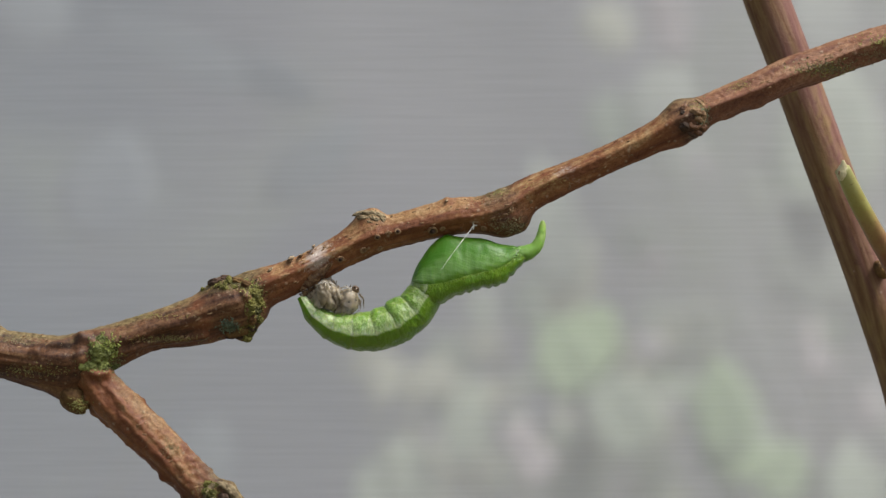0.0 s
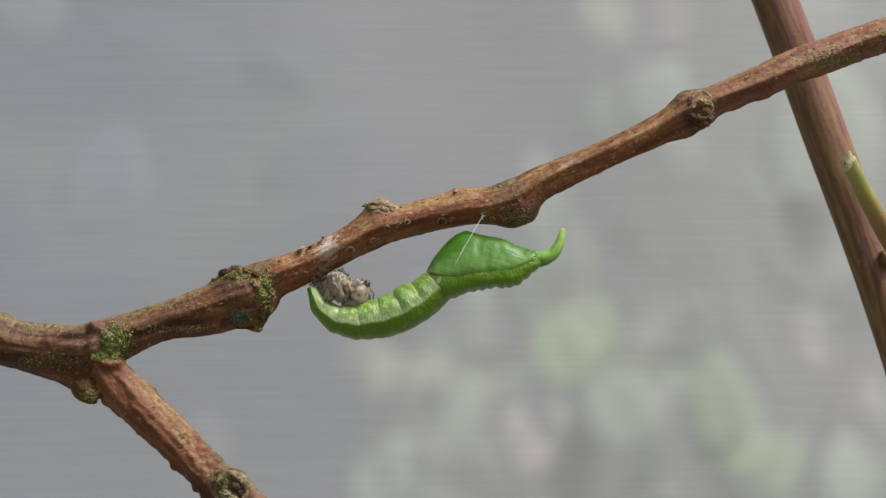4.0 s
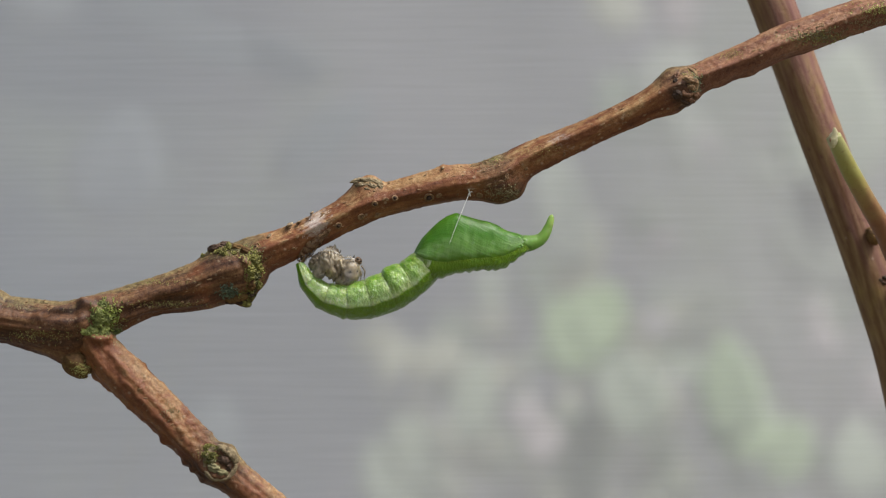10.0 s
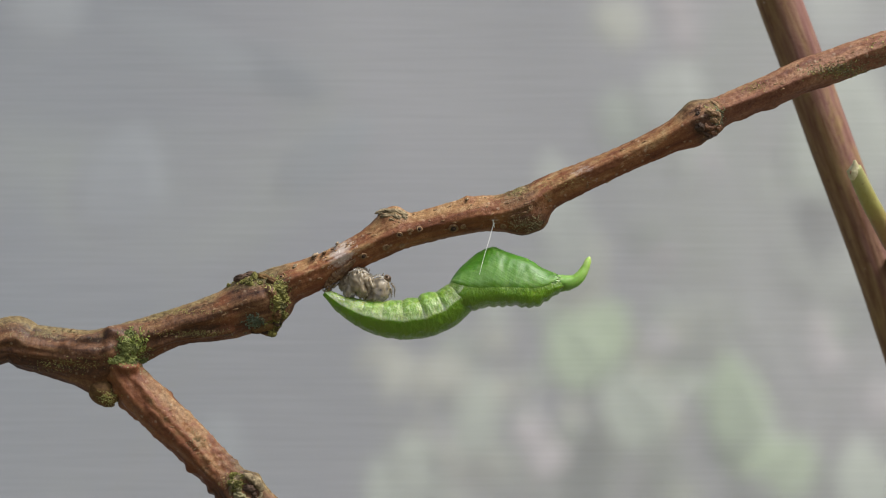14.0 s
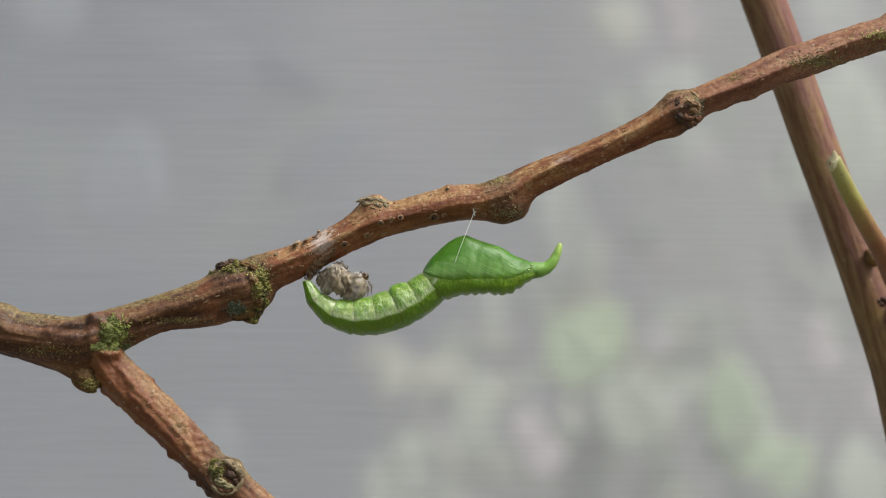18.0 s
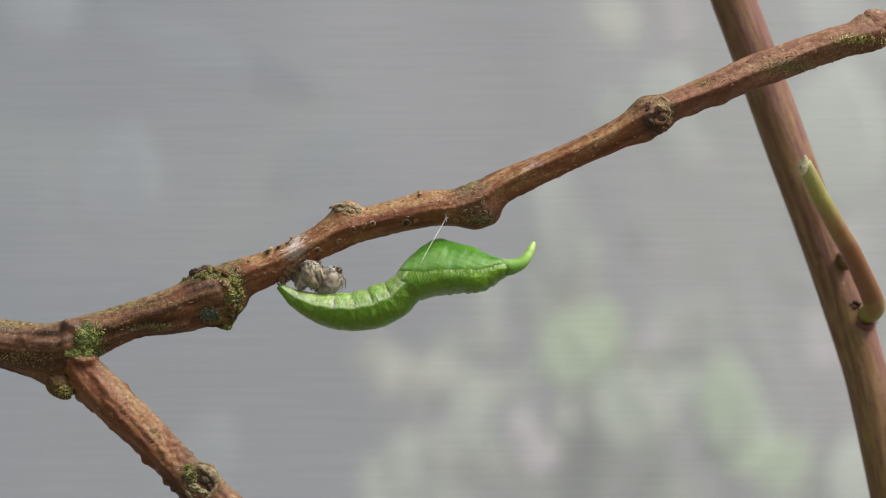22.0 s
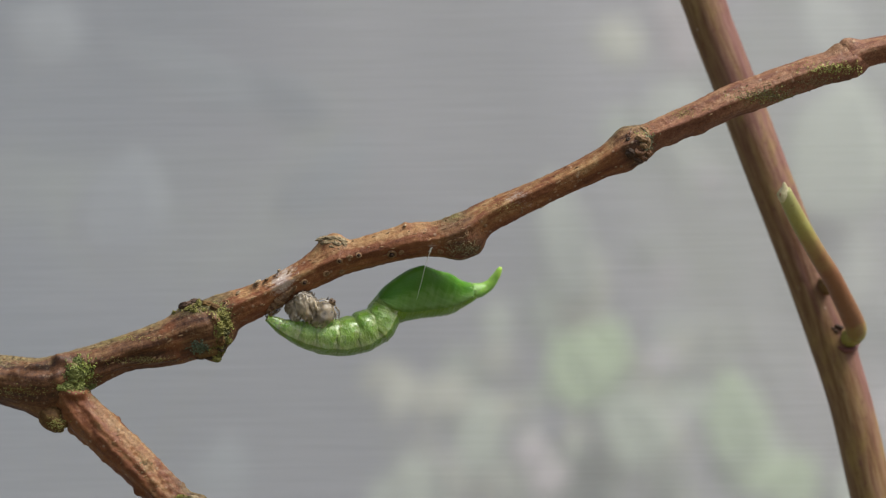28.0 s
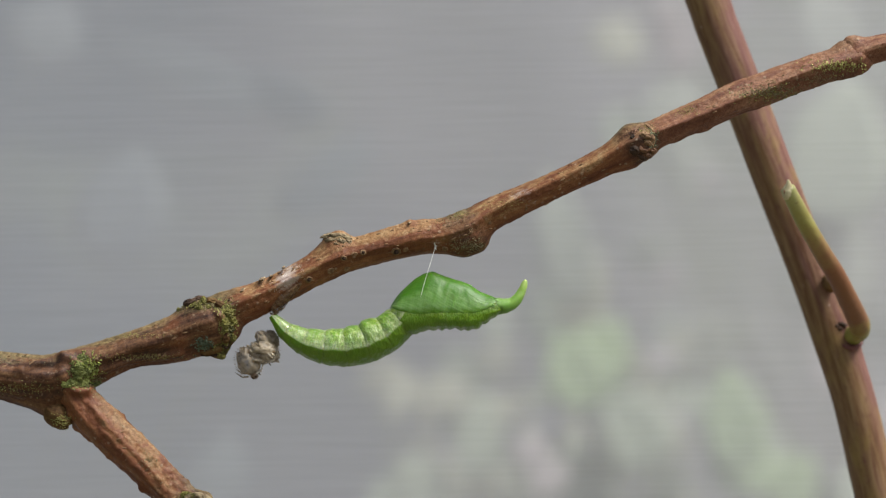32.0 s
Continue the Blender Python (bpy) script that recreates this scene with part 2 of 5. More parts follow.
def wing_material():
    """The wing case: satin green with a milky cloud low on the side and faint wrinkled veins that sweep up and forward."""
    m = Mat("wing_case_skin", 0.4, 0.3)
    low, run = m.attr("side"), m.attr("run")
    lines = m.add("ShaderNodeCombineXYZ")
    m.link(m.calc("ADD", m.calc("MULTIPLY", low, 8.0), m.calc("MULTIPLY", run, 0.75)), lines.inputs[0])
    m.link(m.calc("MULTIPLY", run, 0.3), lines.inputs[1])
    vein = m.noise(1.5, 5, 0.6, lines.outputs[0])
    cross = m.add("ShaderNodeCombineXYZ")
    m.link(m.calc("SUBTRACT", m.calc("MULTIPLY", run, 2.2), m.calc("MULTIPLY", low, 3.0)), cross.inputs[0])
    m.link(m.calc("MULTIPLY", low, 2.2), cross.inputs[1])
    ripple = m.noise(1.0, 4, 0.6, cross.outputs[0])
    cloud = m.noise(300, 4)
    c = m.ramp(m.calc("ADD", low, m.calc("MULTIPLY", m.calc("SUBTRACT", cloud, 0.5), 0.4)),
               (0.0, (0.11, 0.24, 0.012)), (0.2, (0.078, 0.19, 0.017)), (0.55, (0.056, 0.17, 0.01)), (0.95, (0.07, 0.19, 0.009)))
    milk = m.calc("ADD", m.ramp(low, (0.03, 0.05), (0.14, 0.26), (0.36, 0.2), (0.62, 0.0)), m.calc("ADD", m.calc("MULTIPLY", vein, 0.42), m.calc("MULTIPLY", ripple, 0.28)))
    c = m.mix(m.ramp(milk, (0.46, 0.0), (0.68, 0.65)), c, (0.23, 0.38, 0.14))
    c = m.mix(m.ramp(vein, (0.55, 0.0), (0.7, 0.22)), c, (0.06, 0.18, 0.012))
    c = m.mix(m.ramp(ripple, (0.56, 0.0), (0.72, 0.25)), c, (0.06, 0.18, 0.012))
    m.colour(c).bump(m.calc("ADD", m.calc("ADD", vein, m.calc("MULTIPLY", ripple, 0.7)), m.calc("MULTIPLY", m.noise(900, 3), 0.35)), 0.07, 0.7)
    m.flesh(0.7, (0.5, 1.0, 0.15), 1.8)
    return m.m


def horn_material():
    m = Mat("horn_skin", 0.42, 0.35)
    tip = m.ramp(m.attr("along"), (0.0, (0.085, 0.212, 0.018)), (0.3, (0.1, 0.23, 0.025)), (0.52, (0.18, 0.335, 0.06)), (0.7, (0.25, 0.42, 0.09)), (1.0, (0.36, 0.49, 0.13)))
    c = m.mix(m.ramp(m.noise(700, 4), (0.5, 0.0), (0.72, 0.45)), tip, (0.28, 0.42, 0.17))
    m.colour(c).bump(m.noise(1100, 4), 0.1, 0.8).flesh(0.65, (0.6, 1.0, 0.3), 1.5)
    return m.m


def netting_material():
    """Fine woven net: pale grey threads, mostly crosswise, that let half of the light through."""
    m = Mat("netting", 0.9, 0.1)
    streak = m.noise(1.0, 3, 0.6, m.stretch(70, 1, 3000))
    broad = m.noise(1.0, 4, 0.5, m.stretch(16, 1, 420))
    both = m.calc("ADD", m.calc("MULTIPLY", streak, 0.85), m.calc("MULTIPLY", broad, 0.15))
    m.colour(m.ramp(both, (0.3, (0.632, 0.62, 0.68)), (0.7, (0.698, 0.685, 0.75))))
    m.b.inputs["Transmission Weight"].default_value = 0.0
    clear = m.add("ShaderNodeBsdfTransparent")
    back = m.add("ShaderNodeBsdfTranslucent")
    back.inputs["Color"].default_value = (0.72, 0.725, 0.73, 1)
    lit = m.add("ShaderNodeMixShader")
    lit.inputs[0].default_value = 0.4
    m.link(m.b.outputs[0], lit.inputs[1])
    m.link(back.outputs[0], lit.inputs[2])
    out = m.add("ShaderNodeMixShader")
    m.link(m.ramp(both, (0.25, 0.674), (0.75, 0.746)), out.inputs[0])
    m.link(lit.outputs[0], out.inputs[2])
    m.link(clear.outputs[0], out.inputs[1])
    m.link(out.outputs[0], m.t.nodes["Material Output"].inputs["Surface"])
    return m.m


def film_material(name, c, opaque):
    """A torn thin film of silk or cast skin: pale threads with holes."""
    m = Mat(name, 0.7, 0.3)
    n = m.noise(2200, 5, 0.7)
    m.colour(m.ramp(n, (0.3, tuple(v * 0.6 for v in c)), (0.7, c))).bump(n, 0.08)
    clear, out = m.add("ShaderNodeBsdfTransparent"), m.add("ShaderNodeMixShader")
    m.link(m.ramp(n, (0.62 - 0.4 * opaque, 0.1), (0.75 - 0.4 * opaque, 1.0)), out.inputs[0])
    m.link(clear.outputs[0], out.inputs[1])
    m.link(m.b.outputs[0], out.inputs[2])
    m.link(out.outputs[0], m.t.nodes["Material Output"].inputs["Surface"])
    return m.m


def papery(m, clear_share):
    """Lets part of the light straight through, more in thin spots."""
    clear, out = m.add("ShaderNodeBsdfTransparent"), m.add("ShaderNodeMixShader")
    m.link(m.ramp(m.noise(1300, 4), (0.3, min(1.0, clear_share * 1.7)), (0.7, clear_share * 0.3)), out.inputs[0])
    m.link(m.b.outputs[0], out.inputs[1])
    m.link(clear.outputs[0], out.inputs[2])
    m.link(out.outputs[0], m.t.nodes["Material Output"].inputs["Surface"])
    return m.m


def skin_material():
    """Cast larval skin: crumpled and papery, silvery beige, with crest highlights and fold shade put into the colour.
    """
    m = Mat("cast_skin", 0.36, 0.5)
    crease = m.noise(1.0, 5, 0.6, m.stretch(1500, 800, 500))
    # fold paints highlights on the crests and shade between them
    c = m.ramp(m.calc("ADD", m.calc("MULTIPLY", crease, 0.6), m.calc("MULTIPLY", m.attr("fold"), 0.4)), (0.31, (0.12, 0.09, 0.057)), (0.42, (0.25, 0.195, 0.13)), (0.54, (0.365, 0.298, 0.205)), (0.72, (0.5, 0.425, 0.31)))
    m.colour(c).bump(m.calc("ADD", crease, m.calc("MULTIPLY", m.noise(2200, 4), 0.5)), 0.1).flesh(0.6, (1, 0.9, 0.7), 0.9)
    return papery(m, 0.32)


def cap_material():
    m = Mat("cast_skin_fold", 0.4, 0.45)
    dots = m.ramp(m.cells(2500), (0.2, 0.85), (0.3, 0.0))
    # fold lightens crests and darkens creases: shading painted into the base colour
    base = m.ramp(m.calc("ADD", m.calc("MULTIPLY", m.noise(700, 4), 0.6), m.calc("MULTIPLY", m.attr("fold"), 0.4)), (0.34, (0.19, 0.148, 0.093)), (0.66, (0.31, 0.252, 0.165)))
    m.colour(m.mix(dots, base, (0.06, 0.05, 0.035))).bump(m.noise(1500, 4), 0.1).flesh(0.55, (1, 0.9, 0.6), 1.0)
    return papery(m, 0.34)


def wall_material():
    """Grey plaster: darker and bluer towards one side, paler towards the other, with green patches."""
    m = Mat("grey_plaster", 0.9, 0.2)
    place = m.add("ShaderNodeSeparateXYZ")
    m.link(m.co, place.inputs[0])
    x = m.calc("ADD", m.calc("ADD", m.calc("MULTIPLY", place.outputs[0], 0.7), 0.25), m.calc("MULTIPLY", m.noise(2.2, 4), 0.6))
    c = m.ramp(x, (0.1, (0.13, 0.2, 0.235)), (0.4, (0.34, 0.365, 0.39)), (0.7, (0.68, 0.68, 0.68)), (1.0, (0.74, 0.74, 0.71)))
    green = m.ramp(m.calc("ADD", m.noise(3.5, 4), m.calc("MULTIPLY", place.outputs[0], 0.15)), (0.5, 0.0), (0.72, 0.7))
    m.colour(m.mix(green, c, (0.56, 0.66, 0.48))).bump(m.noise(60, 4), 2.0)
    return m.m


def shoot_material():
    m = Mat("side_shoot", 0.5, 0.4)
    flush = m.calc("ADD", m.calc("MULTIPLY", m.attr("along"), 0.045), m.calc("MULTIPLY", m.calc("SUBTRACT", m.noise(500, 4), 0.5), 0.35))
    c = m.ramp(flush, (0.0, (0.38, 0.38, 0.15)), (0.16, (0.31, 0.28, 0.075)), (0.3, (0.29, 0.185, 0.07)), (0.45, (0.23, 0.1, 0.045)), (0.78, (0.22, 0.1, 0.042)), (0.9, (0.28, 0.22, 0.06)), (0.95, (0.27, 0.25, 0.06)))
    c = m.mix(m.ramp(m.noise(2200, 4, 0.7), (0.58, 0.0), (0.7, 0.55)), c, (0.16, 0.08, 0.035))
    m.colour(c).bump(m.noise(1800, 4), 0.05).flesh(0.1, (1, 0.8, 0.3), 0.6)
    return m.m


BARK, STALK, SHOOT = bark_material(), stalk_material(), shoot_material()
BODY_SKIN, WING_SKIN, HORN_SKIN = body_material(), wing_material(), horn_material()
NETTING, CAST, CAP = netting_material(), skin_material(), cap_material()
WEB = film_material("brown_web", (0.18, 0.105, 0.052), 0.5)
THREAD = plain("silk_thread", (0.72, 0.72, 0.66), (0.85, 0.85, 0.8), 900, 0.35, 0.01)
MOSS = plain("moss_green", (0.03, 0.04, 0.012), (0.28, 0.31, 0.09), 620, 0.8)
LICHEN = plain("lichen_grey_green", (0.1, 0.088, 0.04), (0.31, 0.28, 0.145), 900, 0.85)
FOLIOSE = plain("lichen_leafy", (0.04, 0.055, 0.035), (0.19, 0.24, 0.15), 800, 0.8)
YELLOW_MOSS = plain("moss_yellow", (0.1, 0.13, 0.015), (0.36, 0.4, 0.1), 700, 0.75)
MOSS_OLIVE = plain("moss_olive", (0.028, 0.028, 0.007), (0.27, 0.25, 0.06), 640, 0.8)
GREEN_CRUST = plain("lichen_green", (0.09, 0.11, 0.06), (0.27, 0.32, 0.2), 900, 0.85)
BUD_CRUST = plain("bud_crust", (0.075, 0.05, 0.025), (0.33, 0.26, 0.15), 1500, 0.85, 0.16)
FLAKE = plain("pale_flake", (0.16, 0.1, 0.05), (0.5, 0.39, 0.25), 1500, 0.7, 0.1)
KNOT_BARK = plain("red_knot_bark", (0.04, 0.014, 0.007), (0.3, 0.15, 0.075), 1100, 0.55, 0.2)
YELLOW_LICHEN = plain("lichen_yellow_green", (0.2, 0.195, 0.05), (0.46, 0.44, 0.15), 900, 0.85)
PALE_BARK = plain("pale_bud_scale", (0.1, 0.048, 0.021), (0.37, 0.235, 0.12), 1400, 0.75, 0.12)
PIT_SHADE = plain("pit_shade", (0.012, 0.007, 0.004), (0.05, 0.024, 0.012), 1400, 0.9)
DARK_BARK = plain("scar_and_hollow_shade", (0.02, 0.013, 0.008), (0.085, 0.045, 0.025), 1400, 0.8, 0.12)
OLIVE_BUD = plain("olive_bud", (0.045, 0.02, 0.009), (0.2, 0.12, 0.045), 600, 0.7, 0.25, 0.15)
RIDGE = plain("pale_green_ridge", (0.13, 0.29, 0.05), (0.22, 0.38, 0.11), 900, 0.45)
RED_COLLAR = plain("red_collar", (0.1, 0.03, 0.028), (0.2, 0.075, 0.06), 900, 0.5)
CUT_WOOD = plain("pale_cut_end", (0.42, 0.37, 0.18), (0.62, 0.57, 0.36), 900, 0.7)
BROWN_WEB = plain("dark_brown_skin", (0.16, 0.12, 0.08), (0.34, 0.28, 0.2), 1200, 0.5, 0.15)
BROWN_HEAD = plain("brown_head_capsule", (0.09, 0.055, 0.03), (0.26, 0.175, 0.105), 2500, 0.35)
LEAF_BRIGHT = plain("leaf_bright", (0.42, 0.56, 0.3), (0.49, 0.63, 0.36), 60, 0.5, 0.2)
# tones pulled towards the wall's, so haze and blur sit in the colours
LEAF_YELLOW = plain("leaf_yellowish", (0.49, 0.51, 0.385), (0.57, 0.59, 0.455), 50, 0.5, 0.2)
# violet-grey leaves carry the shade between the others in their colour
LEAF_SHADE = plain("leaf_shade_violet", (0.45, 0.44, 0.455), (0.5, 0.49, 0.505), 50, 0.5, 0.2)
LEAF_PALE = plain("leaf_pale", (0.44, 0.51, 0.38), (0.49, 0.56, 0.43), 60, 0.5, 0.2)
LEAF_HAZED = plain("leaf_hazed", (0.15, 0.19, 0.2), (0.2, 0.24, 0.245), 60, 0.5, 0.2)
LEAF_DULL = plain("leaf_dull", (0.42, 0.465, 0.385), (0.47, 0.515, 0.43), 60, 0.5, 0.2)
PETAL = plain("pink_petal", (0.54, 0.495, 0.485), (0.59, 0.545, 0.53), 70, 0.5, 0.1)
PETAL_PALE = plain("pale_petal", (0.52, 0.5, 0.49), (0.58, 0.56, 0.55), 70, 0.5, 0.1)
STALK_FAR = plain("shrub_stalk", (0.2, 0.22, 0.14), (0.3, 0.32, 0.2), 50, 0.7, 0.2)
WALL = wall_material()
SOIL = plain("garden_soil", (0.06, 0.05, 0.035), (0.14, 0.13, 0.07), 12, 0.95, 6.0)


# ---- builders ----
def thing(name, x, y, z, label, category, group="", kind=""):
    """An empty at a thing's base, in mm, with its tags."""
    ob = new(name)
    ob.location = V(x, y, z)
    ob.empty_display_size = 0.001
    return tagged(ob, label, category, group, kind)


def mesh_of(name, verts, faces, material, attrs=None, smooth=True):
    me = bpy.data.meshes.new(name)
    me.from_pydata([tuple(v) for v in verts], [], faces)
    for key, values in (attrs or {}).items():
        me.attributes.new(key, "FLOAT", "POINT").data.foreach_set("value", np.asarray(values, np.float32))
    me.polygons.foreach_set("use_smooth", [smooth] * len(me.polygons))
    me.materials.append(material)
    me.update()
    return me


def part(name, shape, material, parent, label="", smooth=True, own=False):
    """One mesh under a thing. shape: verts in mm, faces, attributes. own: verts are already in the part's own space."""
    verts, faces, attrs = shape
    verts = np.asarray(verts, float) * MM
    if not own:
        top = parent
        base = np.array([0.0, 0.0, -H0])
        while top is not None:
            base = base + np.array(top.location)
            top = top.parent
        verts = verts - base
    ob = new(name, mesh_of(name, verts, faces, material, attrs, smooth))
    ob.parent = parent
    return tagged(ob, label)


def joined(*shapes):
    verts, faces, n = [], [], 0
    attrs = {key: [] for _, _, a in shapes for key in a}
    for v, f, a in shapes:
        verts.append(np.asarray(v, float))
        faces += [[i + n for i in face] for face in f]
        for key in attrs:
            attrs[key].append(np.asarray(a[key], float) if key in a else np.zeros(len(v)))
        n += len(v)
    return np.concatenate(verts), faces, {key: np.concatenate(v) for key, v in attrs.items()}


def spline(rows, step):
    """Catmull-Rom through rows of x, y, z, r, with a point about every step mm."""
    p = np.array(rows, float)
    p = np.vstack([2 * p[0] - p[1], p, 2 * p[-1] - p[-2]])
    out = []
    for a, b, c, d in zip(p, p[1:], p[2:], p[3:]):
        n = max(2, int(np.linalg.norm(c[:3] - b[:3]) / step))
        u = np.linspace(0, 1, n, endpoint=False)[:, None]
        out.append(0.5 * (2 * b + (c - a) * u + (2 * a - 5 * b + 4 * c - d) * u**2 + (3 * b - a - 3 * c + d) * u**3))
    return np.vstack(out + [p[-2:-1]])


def tube(rows, step, sides, relief=None, bumps=(), old=None):
    """A round twig along rows. relief(place, angle, along): mm outward. bumps: x, y, z, height, size. The seam lies at the back."""
    c = spline(rows, step)
    t = np.gradient(c[:, :3], axis=0)
    t /= np.linalg.norm(t, axis=1)[:, None]
    front = np.array([0.0, -1.0, 0.0]) - t * (t @ [0.0, -1.0, 0.0])[:, None]
    front /= np.linalg.norm(front, axis=1)[:, None]
    over = np.cross(front, t)
    over *= np.sign(over[:, 2:3] + 1e-9)
    along = np.r_[0, np.cumsum(np.linalg.norm(np.diff(c[:, :3], axis=0), axis=1))]
    ang = np.linspace(-math.pi, math.pi, sides, endpoint=False)
    out = front[:, None] * np.cos(ang)[None, :, None] + over[:, None] * np.sin(ang)[None, :, None]
    place = c[:, None, :3] + out * c[:, None, 3:4]
    push = np.zeros(place.shape[:2])
    if relief:
        for i in range(len(c)):
            for j in range(sides):
                push[i, j] = relief(place[i, j], ang[j], along[i]) * min(1.0, c[i, 3])
    for x, y, z, high, size in bumps:
        d = ((place - np.array([x, y, z])) ** 2).sum(-1)
        push += high * np.exp(-d / size**2)
    place = place + out * push[..., None]
    n = len(c)
    faces = [[i * sides + j, i * sides + (j + 1) % sides, (i + 1) * sides + (j + 1) % sides, (i + 1) * sides + j] for i in range(n - 1) for j in range(sides)]
    faces += [list(range(sides))[::-1], list(range((n - 1) * sides, n * sides))]
    aged = np.zeros(n) if old is None else np.array([old(p) for p in c])
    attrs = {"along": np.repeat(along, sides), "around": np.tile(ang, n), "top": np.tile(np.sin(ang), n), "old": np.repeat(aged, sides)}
    d = ((place - np.array([-11.2, -1.2, -0.55])) * np.array([1.0, 0.7, 0.62])).reshape(-1, 3)
    attrs["young"] = np.clip((place.reshape(-1, 3)[:, 0] - 19) / 6, 0, 1)
    attrs["silk"] = np.exp(-(d**2).sum(1) / 1.9)
    for x, z, wide, high in ((10.9, 6.9, 1.6, 0.5), (3.9, 4.2, 1.0, 0.45), (2.9, 2.2, 0.7, 0.55), (-9.6, 1.3, 1.0, 0.4)):
        d = (place - np.array([x, -1.3, z])).reshape(-1, 3)
        attrs["silk"] = np.maximum(attrs["silk"], high * np.exp(-(d**2).sum(1) / wide**2))
    return place.reshape(-1, 3), faces, attrs


def blob(x, y, z, rx, ry, rz, wobble=0.15, scale=1.0, rings=14, sides=20, seed=0.0, turn=(0, 0, 0)):
    """A lumpy rounded body."""
    verts, faces = [], []
    m = Euler([radians(a) for a in turn]).to_matrix()
    for i in range(rings + 1):
        th = math.pi * i / rings
        for j in range(sides):
            ph = 2 * math.pi * j / sides
            d = Vector((math.sin(th) * math.cos(ph), math.sin(th) * math.sin(ph), math.cos(th)))
            k = 1 + wobble * noise.noise(d * scale * 2 + Vector((seed, seed * 1.7, 3.1))) + wobble * 0.5 * noise.noise(d * scale * 5 + Vector((seed, 0, 1)))
            p = m @ Vector((d.x * rx * k, d.y * ry * k, d.z * rz * k))
            verts.append((x + p.x, y + p.y, z + p.z))
    for i in range(rings):
        for j in range(sides):
            faces.append([i * sides + j, i * sides + (j + 1) % sides, (i + 1) * sides + (j + 1) % sides, (i + 1) * sides + j][::-1])
    return verts, faces, {}


def crumpled(x, y, z, rx, ry, rz, seed, deep=0.45, rings=44, sides=56, turn=(0, 0, 0), pleat=1.0, fine=1.0):
    """Papery skin in sharp folds; its attribute fold is high on the crests. fine: how many folds."""
    verts, faces, fold = [], [], []
    m = Euler([radians(a) for a in turn]).to_matrix()
    for i in range(rings + 1):
        th = math.pi * i / rings
        for j in range(sides):
            ph = 2 * math.pi * j / sides
            d = Vector((math.sin(th) * math.cos(ph), math.sin(th) * math.sin(ph), math.cos(th)))
            w = d + 0.4 * noise.noise_vector(d * 1.6 + Vector((seed, 1, 2)))
            w = Vector((w.x * pleat, w.y / pleat**0.5, w.z / pleat**0.5)) * fine
            sharp = 1 - 2.4 * abs(noise.noise(w * 1.5 + Vector((seed, seed, 5)))) - 0.6 * abs(noise.noise(w * 4 + Vector((1, seed, 5))))
            k = 1 + deep * (sharp - 0.45)
            p = m @ Vector((d.x * rx * k, d.y * ry * k, d.z * rz * k))
            verts.append((x + p.x, y + p.y, z + p.z))
            fold.append(0.5 + 0.5 * sharp)
    for i in range(rings):
        for j in range(sides):
            faces.append([(i + 1) * sides + j, (i + 1) * sides + (j + 1) % sides, i * sides + (j + 1) % sides, i * sides + j])
    return verts, faces, {"fold": fold}


def frill(rows, high, seed, thick=0.03):
    """A torn, wavy strip of skin along rows of x, y, z, with teeth on its free edge and its own thickness."""
    p = spline([(*r, 1.0) for r in rows], 0.09)[:, :3]
    n = len(p)
    verts = []
    for side in (0, 1):
        for k in range(5):
            e = k / 4
            for i, q in enumerate(p):
                tooth = high * (0.65 + 0.5 * noise.noise(Vector((i * 0.23, seed, 1))) + 0.45 * noise.noise(Vector((i * 0.9, seed, 7))))
                wave = 0.3 * e * noise.noise(Vector((i * 0.2, seed, 3 + e)))
                verts.append((q[0] + 0.1 * e * noise.noise(Vector((i * 0.3, seed, 9))), q[1] - 0.25 * e + wave + side * thick, q[2] + max(0.05, tooth) * e))
    faces = []
    m = 5 * n
    for k in range(4):
        for i in range(n - 1):
            a, b, c, d = k * n + i, k * n + i + 1, (k + 1) * n + i + 1, (k + 1) * n + i
            faces += [[a, b, c, d], [d + m, c + m, b + m, a + m]]
    faces += [[4 * n + i, 4 * n + i + 1, 4 * n + i + 1 + m, 4 * n + i + m] for i in range(n - 1)]
    fold = [0.3 + 0.4 * k / 4 + 0.3 * noise.noise(Vector((i * 0.4, seed, k))) for _ in (0, 1) for k in range(5) for i in range(n)]
    return verts, faces, {"fold": fold}


def pleated_bag(rows, pleats, deep, seed, flat=0.9, sides=44):
    """A thin bag along x with folds across it. rows: x, z, radius."""
    p = np.array(rows, float)
    us = np.linspace(0, 1, pleats * 6 + 1)
    at = [np.interp(us, np.linspace(0, 1, len(p)), p[:, n]) for n in range(3)]
    verts, fold = [], []
    for u, x, z, r in zip(us, *at):
        for j in range(sides):
            a = 2 * math.pi * j / sides
            c, s = math.cos(a), math.sin(a)
            shift = 1.3 * noise.noise(Vector((c * 1.3 + seed, s * 1.3, u * 3)))
            wave = 1 - 2 * abs(((u * pleats + shift) % 1.0) - 0.5)
            dent = noise.noise(Vector((c * 1.4 + seed, s * 1.4, u * 5))) + 0.5 * noise.noise(Vector((c * 3 + seed, s * 3, u * 12)))
            k = 1 + deep * (wave - 0.5) * (0.4 + 1.2 * abs(dent)) + 0.3 * dent
            verts.append((x + 0.12 * dent, -r * k * c * flat, z + r * k * s))
            fold.append(0.42 + 0.25 * wave + 0.5 * dent)
    n = len(us)
    faces = [[i * sides + j, i * sides + (j + 1) % sides, (i + 1) * sides + (j + 1) % sides, (i + 1) * sides + j] for i in range(n - 1) for j in range(sides)]
    faces += [list(range(sides))[::-1], list(range((n - 1) * sides, n * sides))]
    return verts, faces, {"fold": fold}


